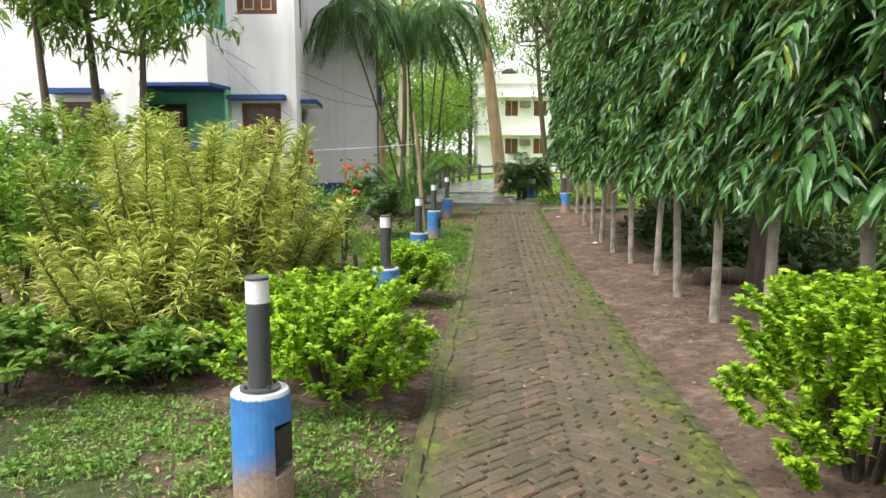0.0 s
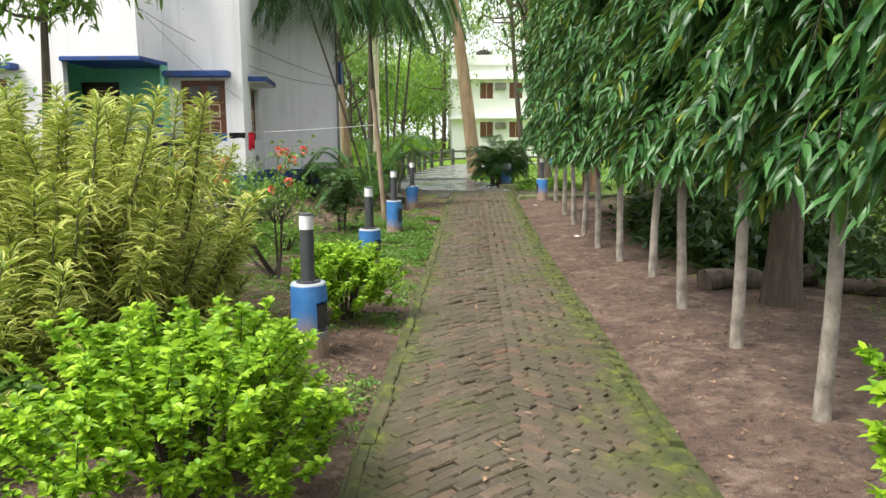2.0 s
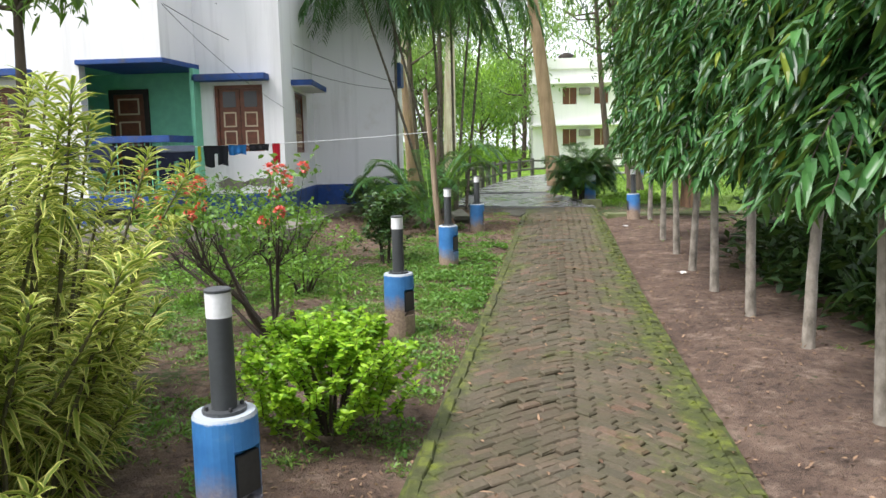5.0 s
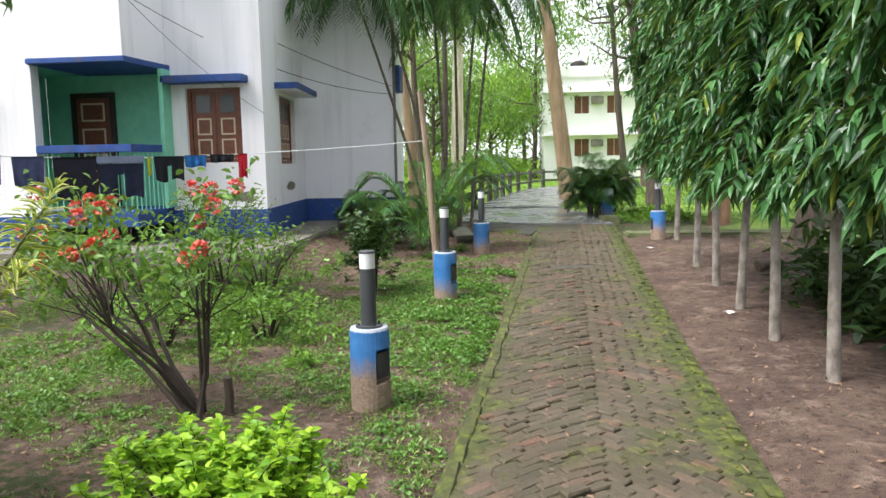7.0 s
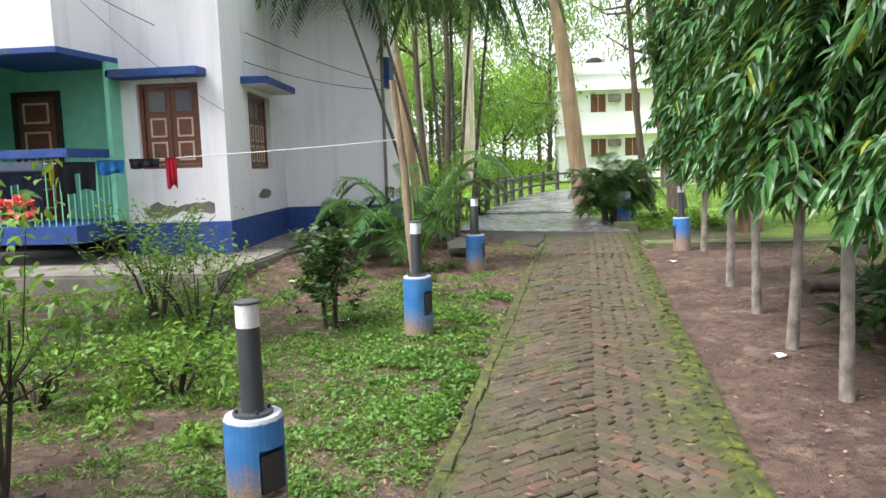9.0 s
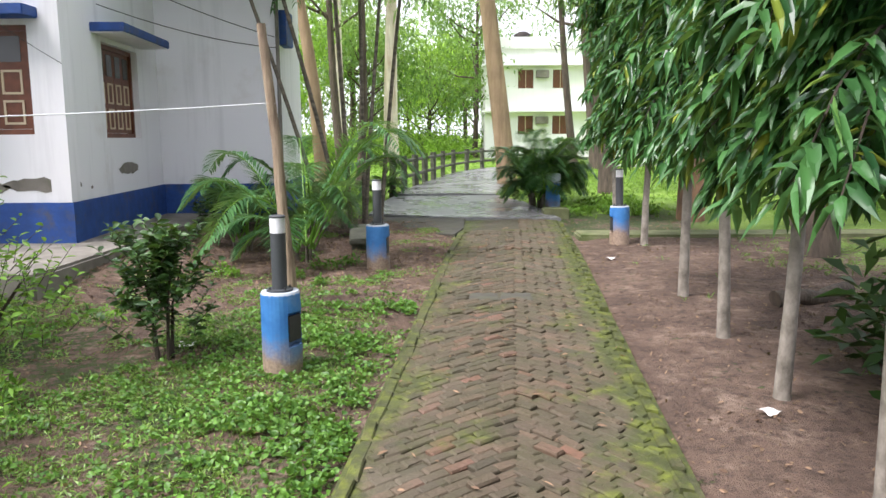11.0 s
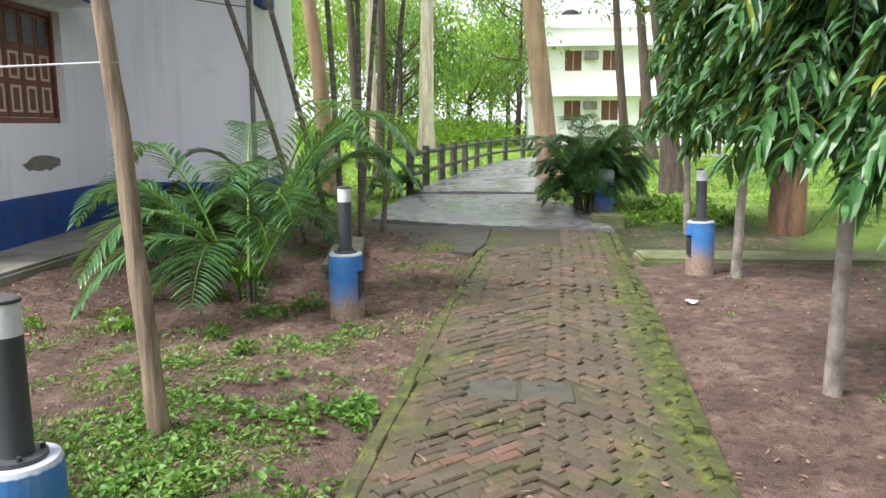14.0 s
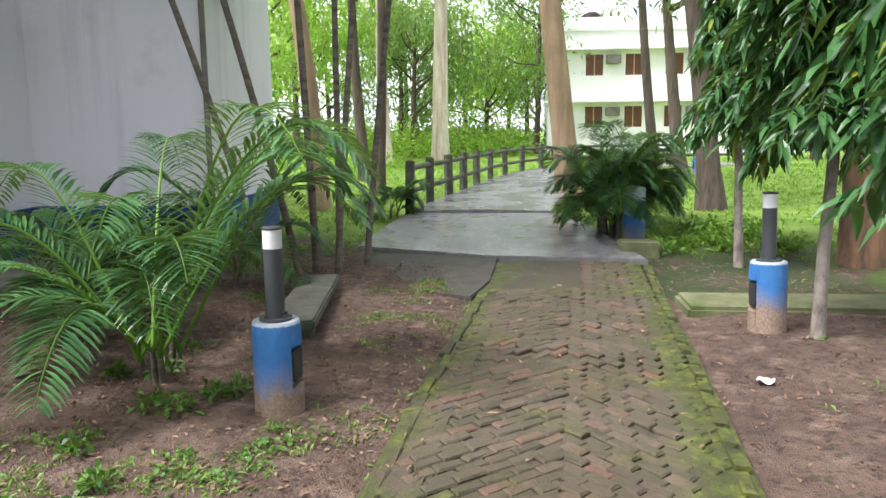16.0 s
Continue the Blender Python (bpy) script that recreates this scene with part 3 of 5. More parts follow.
def house():
    e = new("house")
    tagged(e, "two-storey white plastered house with blue plinth and green balcony", "house")
    z0, top = 0.2, 7.4
    xf, yf, xs = -3.45, 18.12, -3.75
    # front wall and its two windows
    fx0 = -5.05
    wall_with_holes("wall", (fx0, yf), (xf, yf), 0.74, top, 0.22, [(0.30, 1.23, 1.52, 2.74), (0.26, 1.20, 4.78, 6.0)], M_WHITE, e)
    wooden_window("window", -4.285, yf + 0.07, 1.52, 0.93, 1.22, 0, "closed red-brown shuttered window with beige panel borders", e)
    wooden_window("window", -4.32, yf + 0.07, 4.78, 0.94, 1.22, 0, "closed red-brown shuttered window with beige panel borders", e)
    awning(-5.04, -3.68, yf, 2.80, e, 0.3)
    # side wall
    a, b = (xf + 0.002, yf + 0.001), (xs, 21.62)
    wall_with_holes("wall", a, b, 0.74, top, 0.22, [(1.22, 2.58, 1.48, 2.70), (1.22, 2.58, 4.70, 5.95)], M_WHITE, e)
    for zz in (1.48, 4.72):
        wooden_window("window", -3.70, 20.02, zz, 1.35, 1.22, 94.9, "dark wooden window deep in its opening", e, 4)
    aw = awning(0.88, 2.78, 0, 2.78, e, 0.42, side=True)
    part("soffit", box_bm(0.005, 0.40, 0.90, 2.76, 2.768, 2.779), M_WHITE, aw, "grey-white plastered underside")
    aw.location, aw.rotation_euler = (xf, yf, 0), (0, 0, radians(4.9))
    # rear block that faces the walk, and its far side
    wall_with_holes("wall", (xs - 0.2, 21.62), (-1.86, 21.7), 0.74, top, 0.22, [], M_WHITE, e)
    wall_with_holes("wall", (-1.855, 21.705), (-2.06, 24.4), 0.74, top, 0.22, [], M_WHITE, e)
    wall_with_holes("wall", (-2.06, 24.4), (-11.0, 24.4), 0.2, top, 0.22, [], M_WHITE, e)
    v, f = tube([(-1.83, 21.66, 0.15), (-1.83, 21.66, top)], [0.03, 0.03], 10)
    raw_part("drain_pipe", v, f, M_CONC, e, "grey drain pipe", True)
    # narrow dark blue shape of unknown kind, drawn as a plain box
    part("wall_box", box_bm(-1.95, -1.76, 22.0, 22.5, 2.95, 3.5, 0.01), M_BLUE, e, "dark blue painted box on the wall")
    # blue plinth, slightly proud
    for p, q in (((fx0, yf - 0.03), (xf + 0.03, yf - 0.03)), ((xf + 0.03, yf - 0.029), (xs + 0.035, 21.59)), ((xs + 0.0, 21.59), (-1.84, 21.67)), ((-1.825, 21.67), (-2.03, 24.41))):
        wall_with_holes("plinth", p, q, z0, 0.738, 0.2, [], M_BLUE, e, "royal blue painted plinth")
    # balcony bay: front at y 16.92, splayed back to the front wall
    bx0, bx1, by = -6.62, -5.16, 16.92
    wall_with_holes("wall", (bx0, by), (bx1, by), 3.12, 4.36, 0.18, [], M_WHITE, e)
    wall_with_holes("wall", (bx1, by + 0.002), (fx0 + 0.002, yf + 0.1), 3.12, 4.36, 0.18, [], M_WHITE, e)
    part("balcony_slab", box_bm(bx0 + 0.001, bx1 + 0.1, by - 0.001, yf + 0.6, 0.56, 0.80, 0.01), M_BLUE, e, "blue painted balcony floor edge")
    part("fascia", box_bm(bx0 - 0.04, bx1 + 0.05, by - 0.06, yf + 0.4, 3.03, 3.115, 0.012), M_BLUE, e, "blue painted ledge with black mildew")
    wall_with_holes("fascia", (bx1 + 0.05, by - 0.058), (fx0 + 0.06, yf - 0.002), 3.032, 3.113, 0.1, [], M_BLUE, e, "blue painted ledge with black mildew")
    part("balcony_wall", box_bm(-7.4, bx1 + 0.15, yf + 0.4, yf + 0.5, 0.8, 3.035), M_GREEN, e, "mint green painted wall")
    part("balcony_ceiling", box_bm(-7.4, bx0 - 0.05, by + 0.21, yf + 0.4, 3.03, 3.1), M_GREEN, e, "mint green painted ceiling")
    part("balcony_wall", box_bm(-7.52, -7.402, by + 0.21, yf + 0.4, 0.8, 3.035), M_GREEN, e, "mint green painted wall")
    part("balcony_wall", box_bm(bx1 + 0.10, bx1 + 0.17, by + 0.9, yf + 0.4, 0.8, 3.035), M_GREEN, e, "mint green painted wall")
    door = new("door")
    hang(door, e, "dark wooden panelled balcony door")
    door.location = (-6.56, yf + 0.34, 0.8)
    bm = bmesh.new()
    for q in ((-0.39, -0.30, 0, 1.94), (0.30, 0.39, 0, 1.94), (-0.30, 0.30, 1.85, 1.94)):
        box_bm(q[0], q[1], 0.0, 0.055, q[2], q[3], 0.004, bm)
    part("frame", bm, M_IRON, door, "near-black door frame")
    leaf = part("door_leaf", box_bm(-0.298, 0.298, 0.012, 0.05, 0.0, 1.848, 0.004), M_WOOD, door)
    for k in range(4):
        z1 = 1.77 - 0.43 * k
        bm = bmesh.new()
        for q in ((-0.21, 0.21, z1 - 0.31, z1 - 0.28), (-0.21, 0.21, z1 - 0.03, z1), (-0.21, -0.18, z1 - 0.28, z1 - 0.03), (0.18, 0.21, z1 - 0.28, z1 - 0.03)):
            box_bm(q[0], q[1], 0.0, 0.011, q[2], q[3], 0.0, bm)
        part("panel_border", bm, M_BEIGE, leaf, "beige painted border")
    part("rail", box_bm(bx0, bx1 + 0.06, by - 0.02, by + 0.10, 1.70, 1.82, 0.01), M_BLUE, e, "blue painted balcony rail")
    wall_with_holes("rail", (bx1 + 0.06, by - 0.018), (fx0 + 0.01, yf - 0.002), 1.702, 1.818, 0.1, [], M_BLUE, e, "blue painted balcony rail")
    for k in range(10):
        t = (k + 0.6) / 10
        px, py = bx1 + 0.03 + (fx0 - bx1) * t, by + 0.03 + (yf - by) * t
        v, f = tube([(px, py, 0.78), (px, py, 1.705)], [0.009, 0.009], 6)
        raw_part("baluster", v, f, M_GREEN, e)
    for k in range(15):
        v, f = tube([(bx0 + 0.05 + k * 0.1, by + 0.04, 0.78), (bx0 + 0.05 + k * 0.1, by + 0.04, 1.72)], [0.009, 0.009], 6)
        raw_part("baluster", v, f, M_GREEN, e)
    part("column", box_bm(bx1 - 0.14, bx1 + 0.02, by + 0.02, by + 0.18, 4.36, 6.3, 0.01), M_SKYBLUE, e, "blue painted column")
    for k in range(10):
        v, f = tube([(bx0 + 0.1 + k * 0.13, by + 0.08, 4.36), (bx0 + 0.1 + k * 0.13, by + 0.08, 5.2)], [0.012, 0.012], 6)
        raw_part("grille_bar", v, f, M_IRON, e)
    part("balcony_wall", box_bm(bx0 + 0.003, bx1 + 0.2, yf + 0.45, yf + 0.55, 3.1, 6.4), M_GREEN, e, "mint green painted wall")
    part("roof_slab", box_bm(bx0 - 0.2, bx1 + 0.25, by - 0.2, yf + 0.6, 6.4, 6.52, 0.01), M_BLUE, e)
    # wall that goes on beyond the bay
    wall_with_holes("wall", (-11.5, by), (bx0 - 0.001, by), 0.74, top, 0.2, [(3.05, 3.8, 1.5, 2.7)], M_WHITE, e)
    wall_with_holes("plinth", (-11.5, by - 0.03), (bx0, by - 0.03), z0, 0.738, 0.2, [], M_BLUE, e)
    wooden_window("window", -8.07, by + 0.07, 1.5, 0.75, 1.2, 0, "closed dark wooden window", e)
    awning(-8.6, -7.45, by, 2.86, e, 0.3)
    part("roof_slab", box_bm(-11.6, -3.1, 18.6, 24.5, top, top + 0.15, 0.02), M_CONC, e)
    part("floor_slab", box_bm(-11.4, -5.3, 18.8, 24.2, 0.5, 0.7), M_CONC, e)
    # flaking plaster patches
    for x, z, w, h in ((-4.5, 0.91, 0.72, 0.24), (-3.88, 0.94, 0.85, 0.2)):
        bm = bmesh.new()
        pts = [bm.verts.new((x + w / 2 * math.cos(t) * (0.8 + 0.3 * noise.noise(Vector((t * 2, x, 1)))), yf - 0.004, z + h / 2 * math.sin(t) * (0.8 + 0.5 * noise.noise(Vector((t * 3, x, 4)))))) for t in np.linspace(0, 2 * math.pi, 26, endpoint=False)]
        bm.faces.new(pts)
        part("bare_plaster", bm, M_CONC, e, "bare grey plaster where the paint has flaked")
    d = Vector((xs - xf, 21.62 - yf)).normalized()
    for s, z, w, h in ((1.95, 1.06, 0.95, 0.2), (0.25, 0.93, 0.12, 0.07), (0.6, 0.88, 0.1, 0.05)):
        bm = bmesh.new()
        pts = []
        for t in np.linspace(0, 2 * math.pi, 26, endpoint=False):
            k = s + w / 2 * math.cos(t) * (0.8 + 0.4 * noise.noise(Vector((t * 2, s, 1))))
            pts.append(bm.verts.new((xf + d.x * k + 0.006, yf + d.y * k, z + h / 2 * math.sin(t) * (0.8 + 0.5 * noise.noise(Vector((t * 3, s, 4)))))))
        bm.faces.new(pts)
        part("bare_plaster", bm, M_CONC, e, "bare grey plaster where the paint has flaked")


house()


def far_house():
    e = thing("far_house", 7.0, 56.0, 0.15, "distant cream three-storey block with brown shutters", "house")
    W, D = 9.0, 8.0
    w = wall_with_holes("wall", (-4.4, 0), (W, 0), -0.2, 6.5, 0.3, [(x, x + 0.92, z, z + 1.1) for z in (1.47, 4.2) for x in (1.99, 4.07, 6.15, 8.23, 10.31)], M_CREAM, e)
    part("wall", box_bm(-4.4, W, 0.9, D, -0.2, 6.5), M_CREAM, e)
    for z in (1.47, 4.2):
        for x in (1.99, 4.07, 6.15, 8.23, 10.31):
            wn_ = part("window", box_bm(x - 4.4, x - 4.4 + 0.92, 0.12, 0.18, z, z + 1.1), M_WOOD, e, "closed brown shutters")
            part("mullion", box_bm(x - 4.4 + 0.44, x - 4.4 + 0.48, 0.09, 0.12, z, z + 1.1), M_BEIGE, wn_)
        for x in (-1.35, 2.85):
            part("air_conditioner", box_bm(x, x + 0.75, -0.35, 0.0, z + 0.6, z + 1.05, 0.03), M_CONC, e, "grey window air conditioner")
        part("ledge", box_bm(-4.6, W, -0.5, 0.0, z + 1.3, z + 1.42, 0.02), M_CREAM, e, "pale ledge")
    part("parapet", box_bm(-4.5, W, -0.15, 0.1, 6.5, 7.2, 0.02), M_CREAM, e)
    part("roof", box_bm(-4.4, W, 0.1, D, 6.5, 6.65), M_CONC, e)
    v, f = tube([(-1.9, 3, 6.6), (-1.9, 3, 7.7), (-1.9, 3, 7.9)], [0.6, 0.6, 0.25], 14)
    raw_part("water_tank", v, f, M_IRON, e, "black water tank on the roof", True)


far_house()

# ---- bollard lamps ----


def bollard(x, y, rz, label, tilt=0.0, sunk=0.03):
    e = thing("bollard_lamp", x, y, rise(y) - sunk, label, "bollard lamp", "bollards beside the brick path")
    e.rotation_euler = (radians(tilt), 0, radians(rz))
    R, segs = 0.128, 30
    a0, a1 = radians(-62), radians(2)
    angs = [(2 * math.pi * k / segs + a1, False) for k in range(segs)]
    ring = [(a1, False)]
    span = 2 * math.pi - (a1 - a0)
    for k in range(1, 26):
        ring.append((a1 + span * k / 25, False))
    ring.append((a1 + span, True))
    for k in range(1, 6):
        ring.append((a0 + (a1 - a0) * k / 5, True))
    levels = [(-0.12, False), (0.20, False), (0.20, True), (0.43, True), (0.43, False), (0.545, False), (0.56, False)]
    verts, faces = [], []
    for z, deep in levels:
        for a, notch in ring:
            r = R * (0.62 if deep and notch else 1.0) * (1.02 - 0.06 * max(0, z - 0.3)) * (0.94 if z == 0.56 else 1)
            if notch and z in (0.20, 0.43) and not deep:
                r *= 1.04
            verts.append((r * math.cos(a), r * math.sin(a), z + 0.004 * noise.noise(Vector((a, z * 9, x)))))
    n = len(ring)
    for j in range(len(levels) - 1):
        for k in range(n):
            q = (k + 1) % n
            faces.append((j * n + k, j * n + q, (j + 1) * n + q, (j + 1) * n + k))
    faces.append(tuple((len(levels) - 1) * n + k for k in range(n)))
    raw_part("pedestal", verts, faces, M_PEDESTAL, e, "concrete pedestal in worn blue paint")
    am = (a0 + a1) / 2
    bx = part("junction_box", box_bm(-0.012, 0.012, -0.062, 0.062, 0.235, 0.405, 0.004), M_BOX, e, "dark steel switch box in a notch")
    bx.location = (math.cos(am) * R * 0.82, math.sin(am) * R * 0.82, 0)
    bx.rotation_euler = (0, 0, am)
    v, f = tube([(0, 0, 0.555), (0, 0, 0.575)], [0.088, 0.088], 20)
    raw_part("flange", v, f, M_POST, e)
    for k in range(4):
        v, f = tube([(0.072 * math.cos(k * 1.57 + 0.6), 0.072 * math.sin(k * 1.57 + 0.6), 0.57), (0.072 * math.cos(k * 1.57 + 0.6), 0.072 * math.sin(k * 1.57 + 0.6), 0.59)], [0.009, 0.008], 6)
        raw_part("bolt", v, f, M_BOX, e)
    v, f = tube([(0, 0, 0.57), (0, 0, 0.945)], [0.05, 0.05], 22)
    raw_part("post", v, f, M_POST, e, "dark grey tubular post", True)
    v, f = tube([(0, 0, 0.945), (0, 0, 1.045)], [0.0505, 0.0505], 22)
    raw_part("diffuser", v, f, M_DIFF, e, "frosted white light ring", True)
    v, f = tube([(0, 0, 1.045), (0, 0, 1.055), (0, 0, 1.06)], [0.053, 0.053, 0.045], 22)
    raw_part("cap", v, f, M_POST, e, "dark grey cap")


LAB = "grey bollard lamp with white ring on worn blue pedestal"
bollard(-0.80, 3.20, 10, LAB)
bollard(-0.545, 7.12, 5, LAB + ", muddy foot")
bollard(-0.34, 10.72, 0, LAB + ", muddy foot")
bollard(-0.17, 14.38, 5, LAB)
bollard(0.10, 17.9, 25, LAB, 0.0, 0.10)
bollard(3.19, 19.7, 215, LAB + ", bare earth", 2.0, 0.08)
bollard(6.2, 36.0, 215, LAB + ", far lawn")

# ---- pole, clothes line, cables ----


def pole():
    e = thing("clothes_pole", -0.39, 15.74, -0.06, "rough debarked tree-trunk pole leaning beside the path", "pole")
    pts = [(0, 0, -0.15), (-0.02, 0.0, 0.4), (-0.07, 0.02, 0.9), (-0.09, 0.02, 1.4), (-0.14, 0.03, 1.9), (-0.19, 0.03, 2.43)]
    ts = np.linspace(0, 5, 34)
    fine = [tuple(float(np.interp(t, range(6), [p[k] for p in pts])) + (0.006 * noise.noise(Vector((t * 1.7, k, 3))) if k < 2 else 0) for k in range(3)) for t in ts]
    rad = [float(np.interp(t, range(6), (0.056, 0.05, 0.046, 0.043, 0.04, 0.037))) * (1 + 0.1 * noise.noise(Vector((t * 2.6, 5, 1)))) for t in ts]
    v, f = tube(fine, rad, 14)
    raw_part("trunk", v, f, M_POLE, e, smooth=True)
    v, f = tube([(-0.13, 0.03, 1.796), (-0.13, 0.03, 1.7975)], [0.046, 0.046], 12)
    raw_part("knot", v, f, M_DIFF, e, "white line knotted round the pole")


pole()
LINE = [(-0.55, 15.78, 1.74), (-1.1, 15.44, 1.69), (-1.8, 15.0, 1.64), (-2.5, 14.57, 1.60), (-3.4, 14.01, 1.575), (-4.3, 13.45, 1.59), (-5.12, 12.95, 1.64)]
v, f = tube(LINE, [0.005] * len(LINE), 6)
tagged(raw_part("clothes_line", v, f, M_DIFF), "thin white clothes line from a pole to a tree", "clothes line")
GARMENT_TURN = math.atan2(0.62, 1.0)


def garment(name, x, w, h, colour, label, shape="cloth", band=None):
    y = float(np.interp(-x, [-p[0] for p in LINE], [p[1] for p in LINE]))
    z = float(np.interp(-x, [-p[0] for p in LINE], [p[2] for p in LINE]))
    mat = plain(name + "_fabric", colour, 0.9, var=0.3, scale=14, fine=150)
    nx, nz = 14, 10
    verts, faces = [], []
    for s in (0, 1):
        for j in range(nz + 1):
            for i in range(nx + 1):
                a, b = i / nx - 0.5, j / nz
                ww = w * (1 - 0.1 * b)
                yy = y + (0.018 + 0.03 * b * noise.noise(Vector((a * 5, b * 2, x)))) * (1 if s else -1) + 0.02 * math.sin(a * 18 + x) * b
                verts.append((x + a * ww, yy, z + 0.006 - b * h * (1 + 0.08 * math.sin(a * 7 + x))))
    N = (nx + 1) * (nz + 1)
    for s in (0, 1):
        for j in range(nz):
            for i in range(nx):
                if shape == "shorts" and j > 3 and abs(i - nx / 2 + 0.5) < 1.2:
                    continue
                q = s * N + j * (nx + 1) + i
                faces.append((q, q + 1, q + nx + 2, q + nx + 1))
    for i in range(nx):
        faces.append((i, i + 1, N + i + 1, N + i))
    verts = [(x + (p[0] - x) * math.cos(GARMENT_TURN) - (p[1] - y) * math.sin(GARMENT_TURN), y + (p[0] - x) * math.sin(GARMENT_TURN) + (p[1] - y) * math.cos(GARMENT_TURN), p[2]) for p in verts]
    ob = raw_part(name, verts, faces, mat, smooth=True)
    tagged(ob, label, "laundry", "laundry on the line")
    if band:
        bv, bf = geo(box_bm(x - w * 0.49, x + w * 0.49, y - 0.034, y + 0.034, z - 0.07, z + 0.016, 0.012))
        bv = [(x + (p[0] - x) * math.cos(GARMENT_TURN) - (p[1] - y) * math.sin(GARMENT_TURN), y + (p[0] - x) * math.sin(GARMENT_TURN) + (p[1] - y) * math.cos(GARMENT_TURN), p[2]) for p in bv]
        raw_part("waistband", bv, bf, plain(name + "_band", band, 0.9, var=0.2), ob)


garment("red_cloth", -2.53, 0.10, 0.28, (0.55, 0.01, 0.03), "small bright red garment hung on the line")
garment("black_cloth", -2.73, 0.27, 0.09, (0.01, 0.01, 0.015), "short black garment hung on the line")
garment("blue_cloth", -2.98, 0.24, 0.13, (0.02, 0.16, 0.45), "bright blue cloth folded over the line")
garment("shorts", -3.22, 0.32, 0.27, (0.008, 0.009, 0.014), "black shorts with yellow trim hung on the line", "shorts")
garment("yellow_cloth", -3.40, 0.035, 0.2, (0.6, 0.6, 0.03), "narrow yellow cloth on the line")
garment("navy_shorts", -3.65, 0.48, 0.46, (0.012, 0.016, 0.045), "navy shorts with a pale waistband on the line", "shorts", (0.22, 0.25, 0.36))
garment("black_shirt", -4.03, 0.42, 0.45, (0.01, 0.01, 0.02), "black shirt hung over the line")
garment("faded_shirt", -4.40, 0.30, 0.32, (0.06, 0.07, 0.15), "faded navy shirt hung over the line")
garment("faded_shirt", -4.72, 0.26, 0.33, (0.05, 0.05, 0.12), "faded navy shirt hung over the line")


def cable(name, a, b, sag, r=0.006):
    a, b = Vector(a), Vector(b)
    pts = [a.lerp(b, t) - Vector((0, 0, sag * 4 * t * (1 - t))) for t in np.linspace(0, 1, 16)]
    v, f = tube(pts, [r] * 16, 6)
    tagged(raw_part(name, v, f, M_IRON), "thin dark overhead cable along the house", "cable")


cable("cable", (-5.3, 16.9, 4.15), (-1.84, 21.6, 2.86), 0.35)
cable("cable", (-4.6, 18.1, 4.2), (-1.84, 21.6, 3.02), 0.15)
cable("cable", (-5.1, 16.95, 4.0), (-3.42, 18.07, 2.3), 0.12, 0.004)


def parked_car(x, y, rz):
    e = thing("parked_car", x, y, ground_z(x, y), "dark red car parked behind the grove", "car", rz=rz)
    red = plain("dark_red_car_paint", (0.35, 0.02, 0.03), 0.25, var=0.1)
    bm = box_bm(-1.9, 1.9, -0.8, 0.8, 0.3, 0.85, 0.12)
    part("body", bm, red, e)
    bm = box_bm(-1.0, 1.2, -0.7, 0.7, 0.852, 1.42, 0.0)
    for q in bm.verts:
        if q.co.z > 1.2:
            q.co.x *= 0.7
            q.co.y *= 0.85
    bmesh.ops.bevel(bm, geom=bm.edges[:], offset=0.06, segments=2, affect="EDGES")
    part("cabin", bm, M_GLASS, e, "dark glazed cabin")
    for sx in (-1.2, 1.2):
        for sy in (-0.78, 0.78):
            v, f = tube([(sx, sy - 0.1, 0.3), (sx, sy + 0.1, 0.3)], [0.3, 0.3], 16)
            raw_part("wheel", v, f, M_IRON, e)


parked_car(-6.6, 61.0, 5)
part_wall = part("garden_wall", box_bm(-30, 1.0, 63.0, 63.3, -0.2, 1.6, 0.02), M_CREAM)
tagged(part_wall, "low pale boundary wall behind the grove", "wall", kind="structure")

# ---- plants ----
RNG = np.random.default_rng(5)


def ashoka_mesh(seed, h=6.2):
    """Branches, leaves of a narrow weeping tree about its trunk; crown from 1.15 m up."""
    r = np.random.default_rng(seed)
    pos, way, twigs = [], [], []
    for k in range(170):
        z = 1.5 + (h - 1.5) * (k / 170) ** 1.15
        a = r.uniform(0, 2 * math.pi)
        reach = r.uniform(0.4, 0.8) * (1.0 if z < h - 1.5 else (h - z + 0.2) / 1.7)
        n = 60
        t = np.linspace(0.1, 1, n)
        d = np.array([math.cos(a), math.sin(a)])
        bx = np.stack([d[0] * reach * t, d[1] * reach * t, z + 0.15 * t - (0.55 + 0.25 * r.random()) * t ** 2], 1)
        if bx[-1, 2] > 1.2:
            twigs.append(tube([tuple(bx[i]) for i in (0, 20, 40, 59)], [0.011, 0.008, 0.005, 0.003], 4, False))
        sgn = np.where(np.arange(n) % 2 == 0, 1.0, -1.0)
        side = np.array([-d[1], d[0], 0.0])
        w = side[None] * sgn[:, None] * r.uniform(0.4, 1.0, (n, 1)) + np.array([d[0], d[1], 0])[None] * r.uniform(0.1, 0.8, (n, 1)) + np.array([0, 0, -1.0]) * r.uniform(-0.1, 0.95, (n, 1)) + r.normal(0, 0.22, (n, 3))
        pos.append(bx)
        way.append(w)
    pos, way = np.concatenate(pos), np.concatenate(way)
    ok = pos[:, 2] > 1.33 + 0.12 * np.sin(pos[:, 0] * 9 + pos[:, 1] * 7)
    pos, way = pos[ok], way[ok]
    n = len(pos)
    lv = leaves(pos, way, r.uniform(0.11, 0.2, n), r.uniform(0.036, 0.054, n), 0.5, 0.28, r)
    return lv, join_geo(twigs)


def trunk_geo(pts, radii, sides=10):
    return tube(pts, radii, sides)


